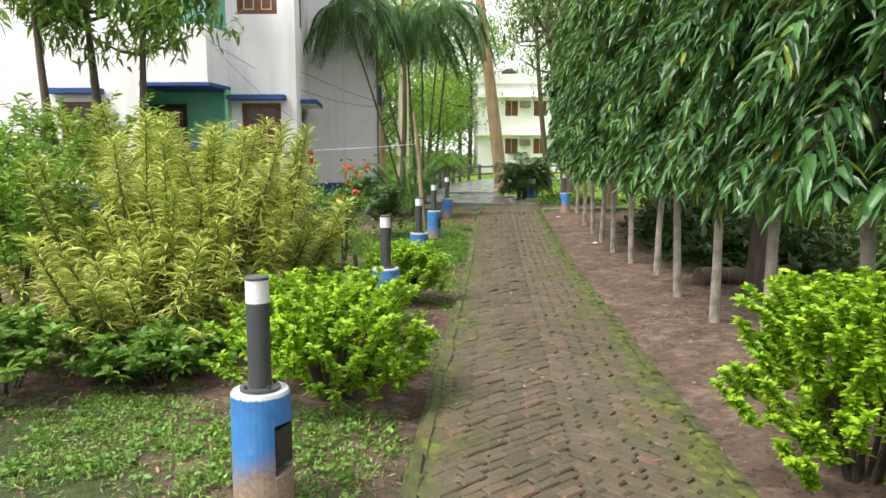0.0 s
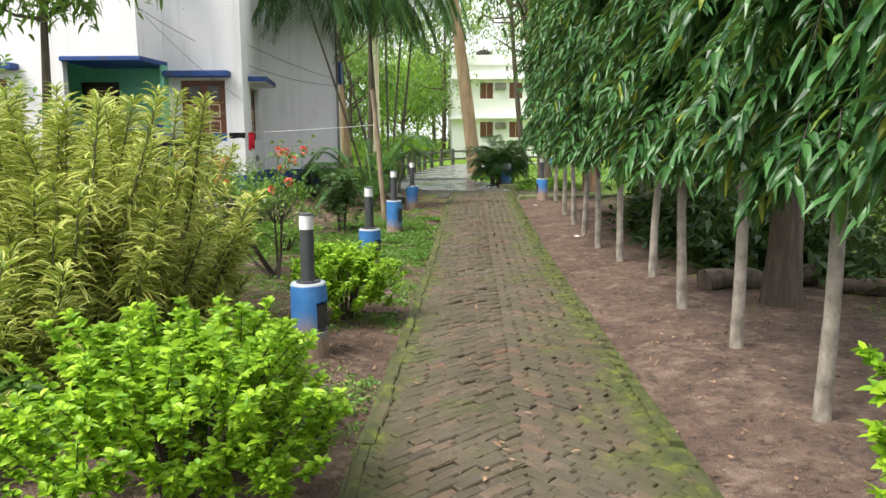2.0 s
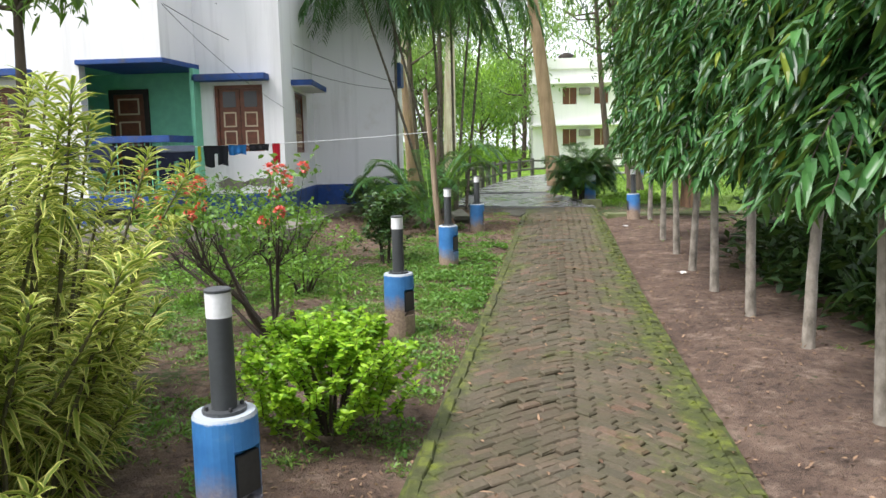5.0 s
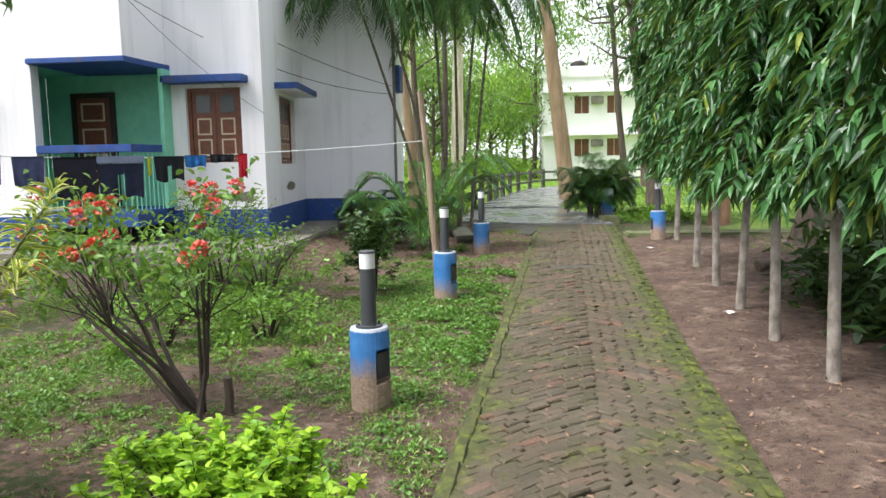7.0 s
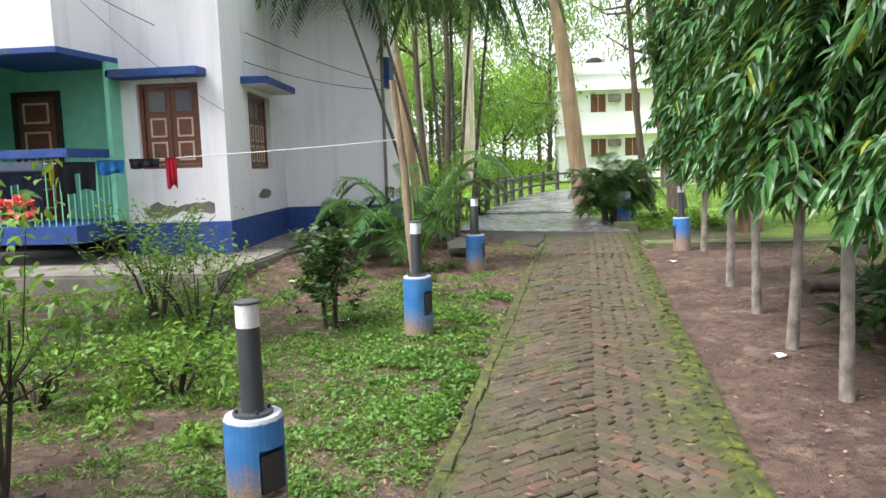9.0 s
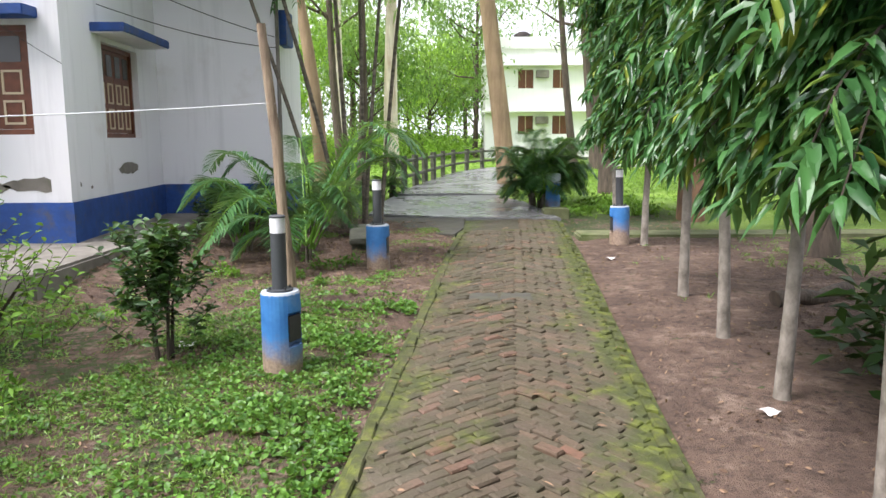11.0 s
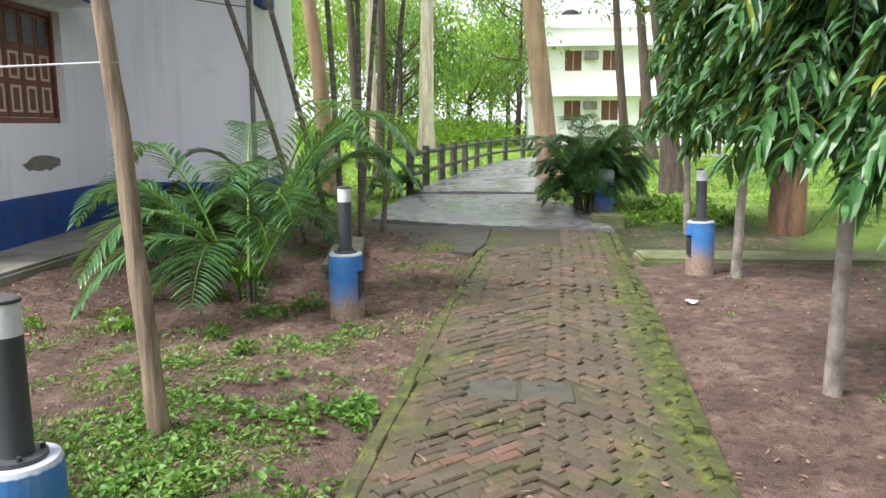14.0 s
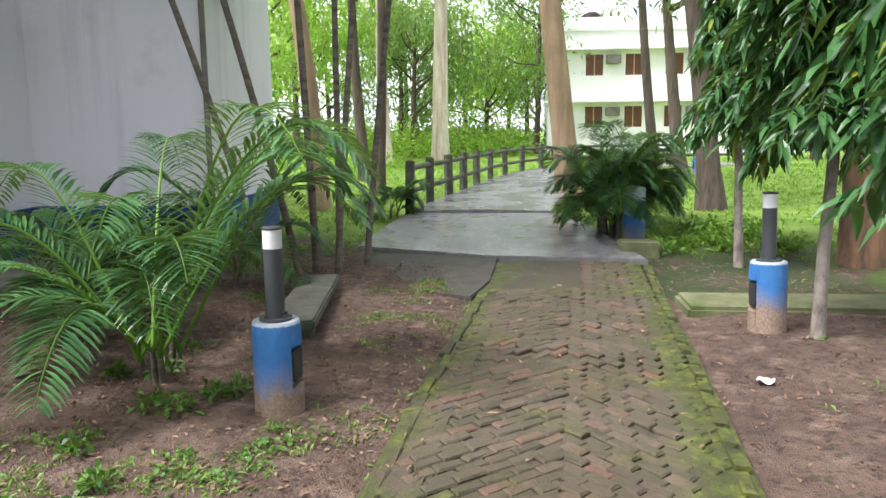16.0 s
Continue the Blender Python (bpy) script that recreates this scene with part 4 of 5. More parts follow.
ASH = [ashoka_mesh(s) for s in (11, 23, 37)]
ASH_ME = [(mesh_from("crown", lv[0], lv[1], M_ASHOKA, True, attrs={"edge": lv[2]}), mesh_from("branchwork", *tw, M_TWIG)) for lv, tw in ASH]
SPOTS = [(2.30, 1.3), (2.32, 2.75), (2.42, 4.2), (2.46, 5.65), (2.60, 7.12), (2.69, 8.55), (2.92, 10.2), (2.87, 11.42), (2.87, 12.65), (2.93, 13.87), (3.02, 15.15), (3.10, 16.47), (3.47, 19.51), (3.62, 22.1)]
for i, (x, y) in enumerate(SPOTS):
    e = thing("ashoka_tree", x, y, ground_z(x, y) - 0.02, "slim weeping tree with long drooping dark green leaves", "tree", "row of slim trees beside the path")
    lean = 0.05 * math.sin(i * 2.3)
    v, f = trunk_geo([(0, 0, -0.1), (0.004, 0, 0.05), (lean * 0.4, 0.02 * math.cos(i), 0.6), (lean, 0, 1.3), (lean * 0.5, 0, 3.0), (0, 0, 6.0)], [0.062, 0.05, 0.042, 0.038, 0.03, 0.008], 10)
    raw_part("trunk", v, f, M_BARK_PALE, e, "pale grey slender trunk", True)
    cm, bm_ = ASH_ME[i % 3]
    for nm, me in (("crown", cm), ("branchwork", bm_)):
        o = hang(new(nm, me), e)
        o.rotation_euler = (0, 0, i * 2.1)
        s = 1.0 + 0.08 * math.sin(i * 1.7)
        o.scale = (s, s, 1.0 + 0.03 * math.cos(i * 3))


def blob_leaves(r, centre, radii, n, length, width, fine=True, shell=0.55, droop=0.2, up=0.5, clumps=24):
    """Leaves gathered in uneven clumps within an ellipsoid."""
    c = r.normal(0, 1, (clumps, 3))
    c = unit(c) * r.uniform(shell, 1.0, (clumps, 1)) * np.asarray(radii)
    idx = r.integers(0, clumps, n)
    s = min(radii) * 0.34
    p = c[idx] + r.normal(0, 1, (n, 3)) * s * np.array([1, 1, 0.8])
    w = unit(p + 1e-3) * 0.8 + r.normal(0, 0.6, (n, 3)) + np.array([0, 0, up])
    return leaves(p + np.asarray(centre), w, r.uniform(length * 0.7, length * 1.25, n), r.uniform(width * 0.75, width * 1.25, n), droop, 0.2, r, fine)


def bush(name, x, y, radius, h, n, leaf, mat, label, cat="bush", seed=1, stems=9, group="", low=0.15, width=0.5):
    """Many-stemmed bush: stems that fork from the base, leaves along their upper shoots."""
    r = np.random.default_rng(seed)
    e = thing(name, x, y, ground_z(x, y), label, cat, group)
    tw, pos, way = [], [], []
    for k in range(stems):
        a = r.uniform(0, 6.28)
        tip = Vector((math.cos(a) * radius * 0.6, math.sin(a) * radius * 0.6, h * 0.7))
        raw_part("stem", *tube([(0.05 * math.cos(a), 0.05 * math.sin(a), -0.05), tuple(tip * 0.5 + Vector((0, 0, 0.05))), tuple(tip)], [0.012 + 0.006 * h, 0.009, 0.004], 5, False), M_TWIG, e)
    shoots = max(stems * 12, 40)
    per = max(4, n // shoots)
    for k in range(shoots):
        a, q = r.uniform(0, 6.28), math.sqrt(r.random())
        zz = h * (low + (1 - low) * r.random() ** 0.6)
        lim = radius * math.sqrt(max(0.08, 1 - ((zz / h - 0.45) / 0.68) ** 2))
        b = np.array([math.cos(a) * lim * q, math.sin(a) * lim * q, zz * 0.82])
        d = np.array([math.cos(a) * 0.6 * q + r.normal(0, 0.25), math.sin(a) * 0.6 * q + r.normal(0, 0.25), 0.75])
        ln = h * r.uniform(0.12, 0.3)
        t = np.linspace(0, 1, per)[:, None]
        pp = b + d * ln * t
        tw.append(tube([tuple(b), tuple(b + d * ln)], [0.004, 0.002], 4, False))
        ph = r.uniform(0, 6.28) + np.arange(per) * 2.4
        ww = np.stack([np.cos(ph), np.sin(ph), np.full(per, 0.35)], 1) + r.normal(0, 0.25, (per, 3)) + d * 0.4 * t
        pos.append(pp)
        way.append(ww)
    pos, way = np.concatenate(pos), np.concatenate(way)
    m = len(pos)
    leaf_part("foliage", leaves(pos, way, r.uniform(leaf * 0.7, leaf * 1.2, m), r.uniform(leaf * width * 0.8, leaf * width * 1.15, m), 0.25, 0.22, r), mat, e)
    tagged(raw_part("twig", *join_geo(tw), M_TWIG, e), kind="stuff")
    return e


LIME = "bushy lime-green shrub with small bright leaves"
bush("duranta_bush", -0.72, 4.75, 0.62, 0.82, 11050, 0.054, M_DURANTA, LIME + " beside a bollard", seed=2, stems=20, low=0.02)
bush("duranta_bush", -0.78, 5.45, 0.42, 0.6, 7500, 0.054, M_DURANTA, LIME + " at the path's edge", seed=12, stems=16, low=0.02)
bush("duranta_bush", -0.42, 8.35, 0.46, 0.66, 6800, 0.054, M_DURANTA, LIME + " behind a bollard", seed=3, stems=18, low=0.02)
bush("duranta_bush", 2.0, 3.45, 0.58, 0.98, 17000, 0.054, M_DURANTA, LIME + " on bare earth", seed=4, stems=20, low=0.02)
bush("duranta_bush", 2.5, 2.75, 0.55, 1.05, 6375, 0.054, M_DURANTA, LIME + " on bare earth", seed=44, stems=18, low=0.02)


def dracaena(x, y, h, spread, seed, stems):
    """Cane-stemmed shrub whose stems end in long whorls of variegated leaves."""
    r = np.random.default_rng(seed)
    e = thing("dracaena_bush", x, y, ground_z(x, y), "tall cane shrub with yellow-edged variegated strap leaves", "bush", "variegated shrubs in the bed")
    pos, way, ln = [], [], []
    for k in range(stems):
        a, q = r.uniform(0, 6.28), math.sqrt(r.random())
        hh = h * r.uniform(0.25, 1.0)
        base = np.array([math.cos(a) * spread * q * 0.5, math.sin(a) * spread * q * 0.5, -0.05])
        tip = base + np.array([math.cos(a) * spread * 0.6 * q + r.normal(0, 0.24), math.sin(a) * spread * 0.6 * q + r.normal(0, 0.24), hh])
        mid = (base + tip) / 2 + r.normal(0, 0.05, 3)
        raw_part("cane", *tube([tuple(base), tuple(mid), tuple(tip)], [0.012, 0.010, 0.006], 5, False), M_CANE, e)
        top = 0.36 + 0.42 * r.random()
        m = int(40 + 84 * top)
        t = 1 - (np.linspace(0, 1, m) ** 1.0) * min(0.85, top / hh)
        pp = np.where(t[:, None] > 0.5, mid + (tip - mid) * (2 * t[:, None] - 1), base + (mid - base) * 2 * t[:, None])
        ph = np.arange(m) * 2.4 + r.uniform(0, 6.28)
        el = 1.5 * (1 - np.linspace(0, 1, m)) ** 0.8 - 0.2
        ww = np.stack([np.cos(ph), np.sin(ph), el], 1) + r.normal(0, 0.12, (m, 3))
        pos.append(pp)
        way.append(ww)
        ln.append(r.uniform(0.14, 0.27, m))
    pos, way, ln = np.concatenate(pos), np.concatenate(way), np.concatenate(ln)
    leaf_part("foliage", leaves(pos, way, ln, r.uniform(0.017, 0.027, len(pos)), 0.5, 0.24, r), M_DRAC, e)


for i, (x, y, h, s) in enumerate([(-2.0, 6.3, 1.4, 0.8), (-1.8, 7.4, 1.4, 0.75), (-2.5, 6.7, 1.85, 0.9), (-2.2, 8.0, 2.0, 0.9), (-3.0, 7.5, 2.1, 0.9), (-2.9, 8.6, 2.25, 0.9), (-2.45, 5.9, 1.1, 0.8)]):
    dracaena(x, y, h, s, 60 + i, 46)

bush("leafy_shrub", -3.75, 6.4, 0.75, 1.75, 4200, 0.085, M_WEED, "loose light green leafy shrub beside the bed", seed=21, width=0.45, stems=12)
bush("leafy_shrub", -4.6, 7.4, 0.9, 2.1, 4800, 0.085, M_WEED, "tall loose light green shrub beside the bed", seed=25, width=0.45, stems=12)
bush("leafy_shrub", -4.1, 8.6, 0.9, 2.3, 3600, 0.1, M_MID, "loose leafy shrub behind the variegated bed", seed=22, width=0.4)
bush("low_shrub", -3.0, 5.0, 0.7, 0.55, 2400, 0.1, M_MID, "low dark leafy groundcover shrub", seed=23, width=0.45)
bush("low_shrub", -2.0, 5.2, 0.5, 0.4, 1500, 0.1, M_MID, "low dark leafy groundcover shrub", seed=24, width=0.45)


def ixora():
    r = np.random.default_rng(8)
    x, y = -1.4, 10.5
    e = thing("ixora_bush", x, y, ground_z(x, y), "bare-stemmed flowering bush with coral red blooms", "bush")
    tw, tips = [], []
    for k in range(9):
        a = r.uniform(2.2, 4.4) if k < 6 else r.uniform(-0.6, 1.2)
        rad = r.uniform(0.3, 1.0) if k < 6 else r.uniform(0.15, 0.4)
        tip = np.array([math.cos(a) * rad - 0.15, math.sin(a) * rad * 0.8, r.uniform(0.85, 1.2)])
        q = [np.array([r.normal(0, 0.04), r.normal(0, 0.04), -0.05]), np.array([tip[0] * 0.35, tip[1] * 0.35, 0.28]) + r.normal(0, 0.03, 3), np.array([tip[0] * 0.75, tip[1] * 0.75, 0.62]), tip]
        tw.append(tube([tuple(p) for p in q], [0.022, 0.016, 0.011, 0.006], 6, False))
        for j in range(7):
            d = tip + r.normal(0, 1, 3) * np.array([0.24, 0.24, 0.13])
            tw.append(tube([tuple(q[2]), tuple((q[2] + d) / 2 + r.normal(0, 0.04, 3)), tuple(d)], [0.006, 0.004, 0.002], 4, False))
            tips.append(d)
    tagged(raw_part("twig", *join_geo(tw[1:]), M_TWIG, e, "dark bare crooked stems"), kind="stuff")
    raw_part("stem", *tw[0], M_TWIG, e, "", True)
    raw_part("cut_stem", *tube([(0.16, 0.03, -0.05), (0.17, 0.03, 0.12), (0.165, 0.02, 0.24)], [0.034, 0.03, 0.028], 9), M_BARK_DARK, e, "dark sawn-off stem", True)
    tips = np.array(tips)
    n = 1900
    p = tips[r.integers(0, len(tips), n)] + r.normal(0, 0.07, (n, 3)) + np.array([0, 0, 0.03])
    w = r.normal(0, 0.7, (n, 3)) + np.array([0, 0, 0.5])
    leaf_part("foliage", leaves(p, w, r.uniform(0.05, 0.09, n), r.uniform(0.024, 0.036, n), 0.3, 0.2, r), M_MID, e)
    top = tips[np.argsort(-tips[:, 2] + r.normal(0, 0.12, len(tips)))][:22]
    for c in top:
        m = 46
        d = unit(r.normal(0, 1, (m, 3)) + np.array([0, 0, 0.5]))
        c2 = c + np.array([0, -0.02, 0.06])
        leaf_part("flower_head", leaves(c2 + d * 0.03, d + r.normal(0, 0.2, (m, 3)), 0.03, 0.026, 0.1, 0.15, r), M_FLOWER, e, "coral red flower cluster")


ixora()
bush("white_flower_shrub", -1.08, 14.65, 0.26, 0.98, 1200, 0.09, M_DARKLEAF, "upright dark green garden shrub on the lawn", seed=31, width=0.45, stems=7)
bush("straggly_shrub", -2.3, 14.4, 0.75, 0.9, 700, 0.085, M_WEED, "straggly light green shrub before the house", seed=32, width=0.4, low=0.25)
bush("straggly_shrub", -3.0, 15.0, 0.7, 1.2, 600, 0.085, M_WEED, "straggly light green shrub before the house", seed=33, width=0.4, low=0.3)
bush("straggly_shrub", -1.75, 12.8, 0.6, 0.45, 650, 0.075, M_WEED, "low straggly green shrub on the lawn", seed=34, width=0.4)
bush("straggly_shrub", -2.6, 12.4, 0.7, 0.5, 700, 0.075, M_WEED, "low straggly green shrub on the lawn", seed=35, width=0.4)
bush("leafy_shrub", -2.3, 20.6, 0.6, 0.7, 1000, 0.11, M_DARKLEAF, "dark leafy shrub against the house plinth", seed=37, width=0.4)


def frond(r, base, a, length, rise0, leaf, n=34, curl=1.0):
    """One arching palm frond: midrib points and leaflets."""
    t = np.linspace(0, 1, 14)
    out = length * (t - 0.12 * t ** 2)
    z = length * (rise0 * t - (0.55 + 0.45 * rise0) * curl * t ** 2.2)
    mid = np.stack([base[0] + math.cos(a) * out * 0.8, base[1] + math.sin(a) * out * 0.8, base[2] + z], 1)
    rib = tube([tuple(p) for p in mid], list(np.linspace(0.013, 0.003, 14)), 5, False)
    tt = np.linspace(0.22, 0.99, n)
    ps, ws, ls = [], [], []
    for s in (-1, 1):
        p = np.stack([np.interp(tt, t, mid[:, k]) for k in range(3)], 1)
        d = unit(np.stack([np.gradient(np.interp(tt, t, mid[:, k])) for k in range(3)], 1))
        side = np.array([-math.sin(a), math.cos(a), 0.0]) * s
        ps.append(p)
        ws.append(d * 0.75 + side + np.array([0, 0, 0.28]) + r.normal(0, 0.07, (n, 3)))
        ls.append(leaf * np.sin(np.pi * (0.15 + 0.8 * tt)) ** 0.7)
    return rib, np.concatenate(ps), np.concatenate(ws), np.concatenate(ls)


def areca(x, y, fronds, length, label, seed, stems=6, z0=0.18, mat=M_PALM):
    r = np.random.default_rng(seed)
    e = thing("areca_palm", x, y, ground_z(x, y), label, "palm")
    ribs, P, W, L = [], [], [], []
    bases = []
    for k in range(stems):
        a = r.uniform(0, 6.28)
        b = np.array([math.cos(a) * 0.14, math.sin(a) * 0.14, z0 * r.uniform(0.6, 1.4)])
        bases.append(b)
        raw_part("stem", *tube([(b[0] * 0.8, b[1] * 0.8, -0.08), tuple(b)], [0.024, 0.018], 7, False), M_BARK_PALM, e, "", True)
    for k in range(fronds):
        b = bases[k % stems]
        rib, p, w, l = frond(r, b, k * 2.4 + r.normal(0, 0.3), length * r.uniform(0.7, 1.15), r.uniform(0.65, 1.95), 0.36, 40, 0.9)
        ribs.append(rib)
        P.append(p), W.append(w), L.append(l)
    P, W, L = np.concatenate(P), np.concatenate(W), np.concatenate(L)
    leaf_part("frond_crown", leaves(P, W, L, 0.026, 0.3, 0.2, None), mat, e, "arching feathery fronds")
    raw_part("midrib", *join_geo(ribs), M_WEED, e)


areca(-0.78, 18.35, 19, 1.85, "areca palm clump with arching feathery fronds", 71)
areca(-1.75, 19.1, 12, 1.0, "smaller areca palm by the house", 72)
areca(-1.35, 20.9, 12, 1.5, "areca palm in the shade of tall stems", 73)
areca(2.5, 24.1, 38, 1.25, "dense dark palm clump at the slab's edge", 74, 10, 0.3)
areca(2.8, 24.9, 30, 1.3, "dense dark palm clump at the slab's edge", 75, 8, 0.3)
bush("dark_shrub", 2.55, 24.3, 0.55, 0.8, 1100, 0.12, M_DARKLEAF, "dense dark green shrub at the slab's edge", seed=39, width=0.35, low=0.02)
areca(-0.75, 26.0, 9, 0.6, "small fern-like palm at the fence's foot", 76, 3, 0.1)


def drum():
    e = thing("blue_drum", 2.78, 23.75, 0.05, "upright blue painted drum among the palms", "drum")
    v, f = tube([(0, 0, -0.05), (0, 0, 0.2), (0, 0, 0.22), (0, 0, 0.24), (0, 0, 0.7), (0, 0, 0.72)], [0.14, 0.14, 0.148, 0.14, 0.14, 0.12], 18)
    raw_part("shell", v, f, M_PEDESTAL, e, "worn blue shell", True)


drum()


def tall_palm(base, lean, h, rad, seed, label, crown=True, ringed=True, name="tall_palm"):
    r = np.random.default_rng(seed)
    e = thing(name, base[0], base[1], ground_z(*base) - 0.05, label, "palm", "clump of slender palms")
    pts, rr = [], []
    n = 60
    for i in range(n + 1):
        t = i / n
        c = t + 0.18 * math.sin(t * math.pi) * (1 if lean[0] < 0 else -1) * 0.0
        pts.append((lean[0] * c ** 1.15, lean[1] * c, h * t))
        rr.append(rad * (1.25 - 0.45 * t) * (1.06 if ringed and i % 2 else 1.0))
    v, f = tube(pts, rr, 10)
    raw_part("trunk", v, f, M_BARK_PALM, e, "slender ringed trunk", True)
    if crown:
        ribs, P, W, L = [], [], [], []
        for k in range(16):
            rib, p, w, l = frond(r, np.array([lean[0], lean[1], h]), k * 2.4, r.uniform(1.5, 2.1), r.uniform(0.2, 1.0), 0.46, 34, 1.6)
            ribs.append(rib)
            P.append(p), W.append(w), L.append(l)
        leaf_part("frond_crown", leaves(np.concatenate(P), np.concatenate(W), np.concatenate(L), 0.03, 0.6, 0.2, None), M_PALM, e, "drooping feathery fronds")
        raw_part("midrib", *join_geo(ribs), M_WEED, e)


tall_palm((-0.8, 21.3), (-1.35, -0.3), 5.6, 0.029, 81, "slender leaning palm with ringed dark trunk")
tall_palm((-1.05, 21.1), (-1.5, -0.5), 5.2, 0.027, 82, "slender leaning palm with ringed dark trunk")
tall_palm((-0.75, 21.7), (-0.3, 0.3), 5.3, 0.032, 83, "slender upright palm in a clump")
tall_palm((-0.55, 21.9), (-0.05, 0.4), 5.0, 0.029, 84, "slender upright palm in a clump")
tall_palm((-0.5, 21.6), (0.45, 0.3), 5.5, 0.027, 85, "slender palm leaning over the slab")
tall_palm((-0.3, 22.1), (0.55, 0.6), 5.6, 0.029, 86, "slender palm leaning over the slab")


def tree(name, x, y, h, rad, lean, mat, leafmat, label, seed, crown_z, crown_r, n_leaves, leaf=0.16, limbs=6, width=0.4, fine=False, category="tree", flare=1.6):
    """Tapered trunk with forking limbs and clumps of leaves at their ends."""
    r = np.random.default_rng(seed)
    e = thing(name, x, y, ground_z(x, y) - 0.08, label, category)
    bend = r.normal(0, 0.05 * h / 6, 2)
    pts = [(lean[0] * t + bend[0] * math.sin(t * 5), lean[1] * t + bend[1] * math.sin(t * 4), h * t) for t in np.linspace(0, 1, 12)]
    rr = [rad * (flare if t == 0 else 1.15 - 0.75 * t) for t in np.linspace(0, 1, 12)]
    rr[1] = rad * (1 + (flare - 1) * 0.2)
    v, f = tube(pts, rr, 12)
    raw_part("trunk", v, f, mat, e, "", True)
    tips, tw = [], []
    for k in range(limbs):
        t = r.uniform(0.0, 1.0)
        z = crown_z + (h - crown_z) * t * 0.8
        tz = z / h
        b = np.array([lean[0] * tz, lean[1] * tz, z])
        a = k * 2.4 + r.normal(0, 0.4)
        q = b + np.array([math.cos(a) * crown_r * r.uniform(0.6, 1.0), math.sin(a) * crown_r * r.uniform(0.6, 1.0), crown_r * r.uniform(0.25, 0.9)])
        m = (b + q) / 2 + np.array([0, 0, -0.1 * crown_r])
        tw.append(tube([tuple(b), tuple(m), tuple(q)], [rad * 0.4, rad * 0.27, rad * 0.08], 6, False))
        tips += [q, m * 0.4 + q * 0.6, q + r.normal(0, crown_r * 0.25, 3)]
    raw_part("limb_framework", *join_geo(tw), mat, e, "", True)
    tips = np.array(tips + [[lean[0], lean[1], h]])
    c = tips[r.integers(0, len(tips), 5 * len(tips))] + r.normal(0, crown_r * 0.22, (5 * len(tips), 3))
    p = c[r.integers(0, len(c), n_leaves)] + r.normal(0, crown_r * 0.13, (n_leaves, 3))
    w = r.normal(0, 0.7, (n_leaves, 3)) + np.array([0, 0, -0.2])
    leaf_part("crown", leaves(p, w, r.uniform(leaf * 0.7, leaf * 1.3, n_leaves), r.uniform(leaf * width * 0.8, leaf * width * 1.2, n_leaves), 0.4, 0.2, r, fine), leafmat, e)
    return e


tree("garden_tree", -5.5, 13.0, 4.6, 0.10, (-0.6, 0.1), M_BARK_DARK, M_MID, "slender garden tree with dark trunk before the house", 101, 3.5, 1.1, 1500, 0.2, 7, 0.28, True)
tree("garden_tree", -5.2, 12.7, 4.4, 0.085, (0.3, 0.2), M_BARK_DARK, M_MID, "slender garden tree with dark trunk before the house", 102, 3.3, 0.9, 1500, 0.2, 7, 0.28, True)
tree("garden_tree", -6.3, 12.4, 4.8, 0.09, (-0.3, 0.2), M_BARK_DARK, M_MID, "slender garden tree with dark trunk before the house", 103, 3.6, 1.1, 1300, 0.2, 7, 0.28, True)
tree("shade_tree", 3.72, 8.75, 6.5, 0.145, (0.2, 0.2), M_BARK_DARK, M_DARKLEAF, "thick dark-barked shade tree with flared roots", 104, 3.2, 2.2, 3600, 0.2, 8, 0.3, False, "tree", 1.4)
tree("shade_tree", 4.95, 22.4, 8, 0.21, (0.3, 0.5), M_BARK_RED, M_DARKLEAF, "thick tree with scorched torn bark at its foot", 105, 3.4, 2.6, 2520, 0.22, 8, 0.3, False, "tree", 1.15)
tree("shade_tree", 4.4, 26.6, 8, 0.17, (-1.0, 0.3), M_BARK_DARK, M_DARKLEAF, "leaning dark tree on the far lawn", 106, 3.0, 2.2, 2160, 0.22, 8, 0.3)
tree("shade_tree", 6.7, 21.6, 8, 0.24, (0.2, 0.2), M_BARK_DARK, M_DARKLEAF, "thick dark tree on the lawn", 107, 3.0, 2.4, 2160, 0.22, 8, 0.3, False, "tree", 1.8)
tree("shade_tree", 5.3, 18.6, 7, 0.16, (0.2, 0.2), M_BARK_DARK, M_DARKLEAF, "dark tree behind the row of slim trees", 108, 2.8, 2.0, 1920, 0.22, 8, 0.3, False, "tree", 1.8)
tree("shade_tree", 5.6, 14.6, 7, 0.18, (0.2, 0.2), M_BARK_DARK, M_DARKLEAF, "dark tree behind the row of slim trees", 109, 2.8, 2.0, 1920, 0.22, 8, 0.3, False, "tree", 1.8)
tree("eucalyptus_tree", 2.35, 30.0, 14, 0.24, (-1.7, 0.5), M_BARK_EUC, M_FAR2, "tall tree with smooth tan trunk beside the lane", 110, 6.0, 3.0, 2160, 0.26, 9, 0.25, False, "tree", 1.25)
tree("eucalyptus_tree", -2.6, 50.0, 16, 0.36, (0.3, 0.5), M_BARK_WHITE, M_FAR2, "tall white-trunked tree in the far grove", 111, 8, 3.4, 4200, 0.34, 9, 0.25, False, "tree", 1.3)
tree("eucalyptus_tree", -4.6, 47.0, 15, 0.22, (-0.3, 0.5), M_BARK_WHITE, M_FAR2, "white-trunked tree with peeling bark in the grove", 112, 7, 3.0, 3800, 0.34, 9, 0.25, False, "tree", 1.3)
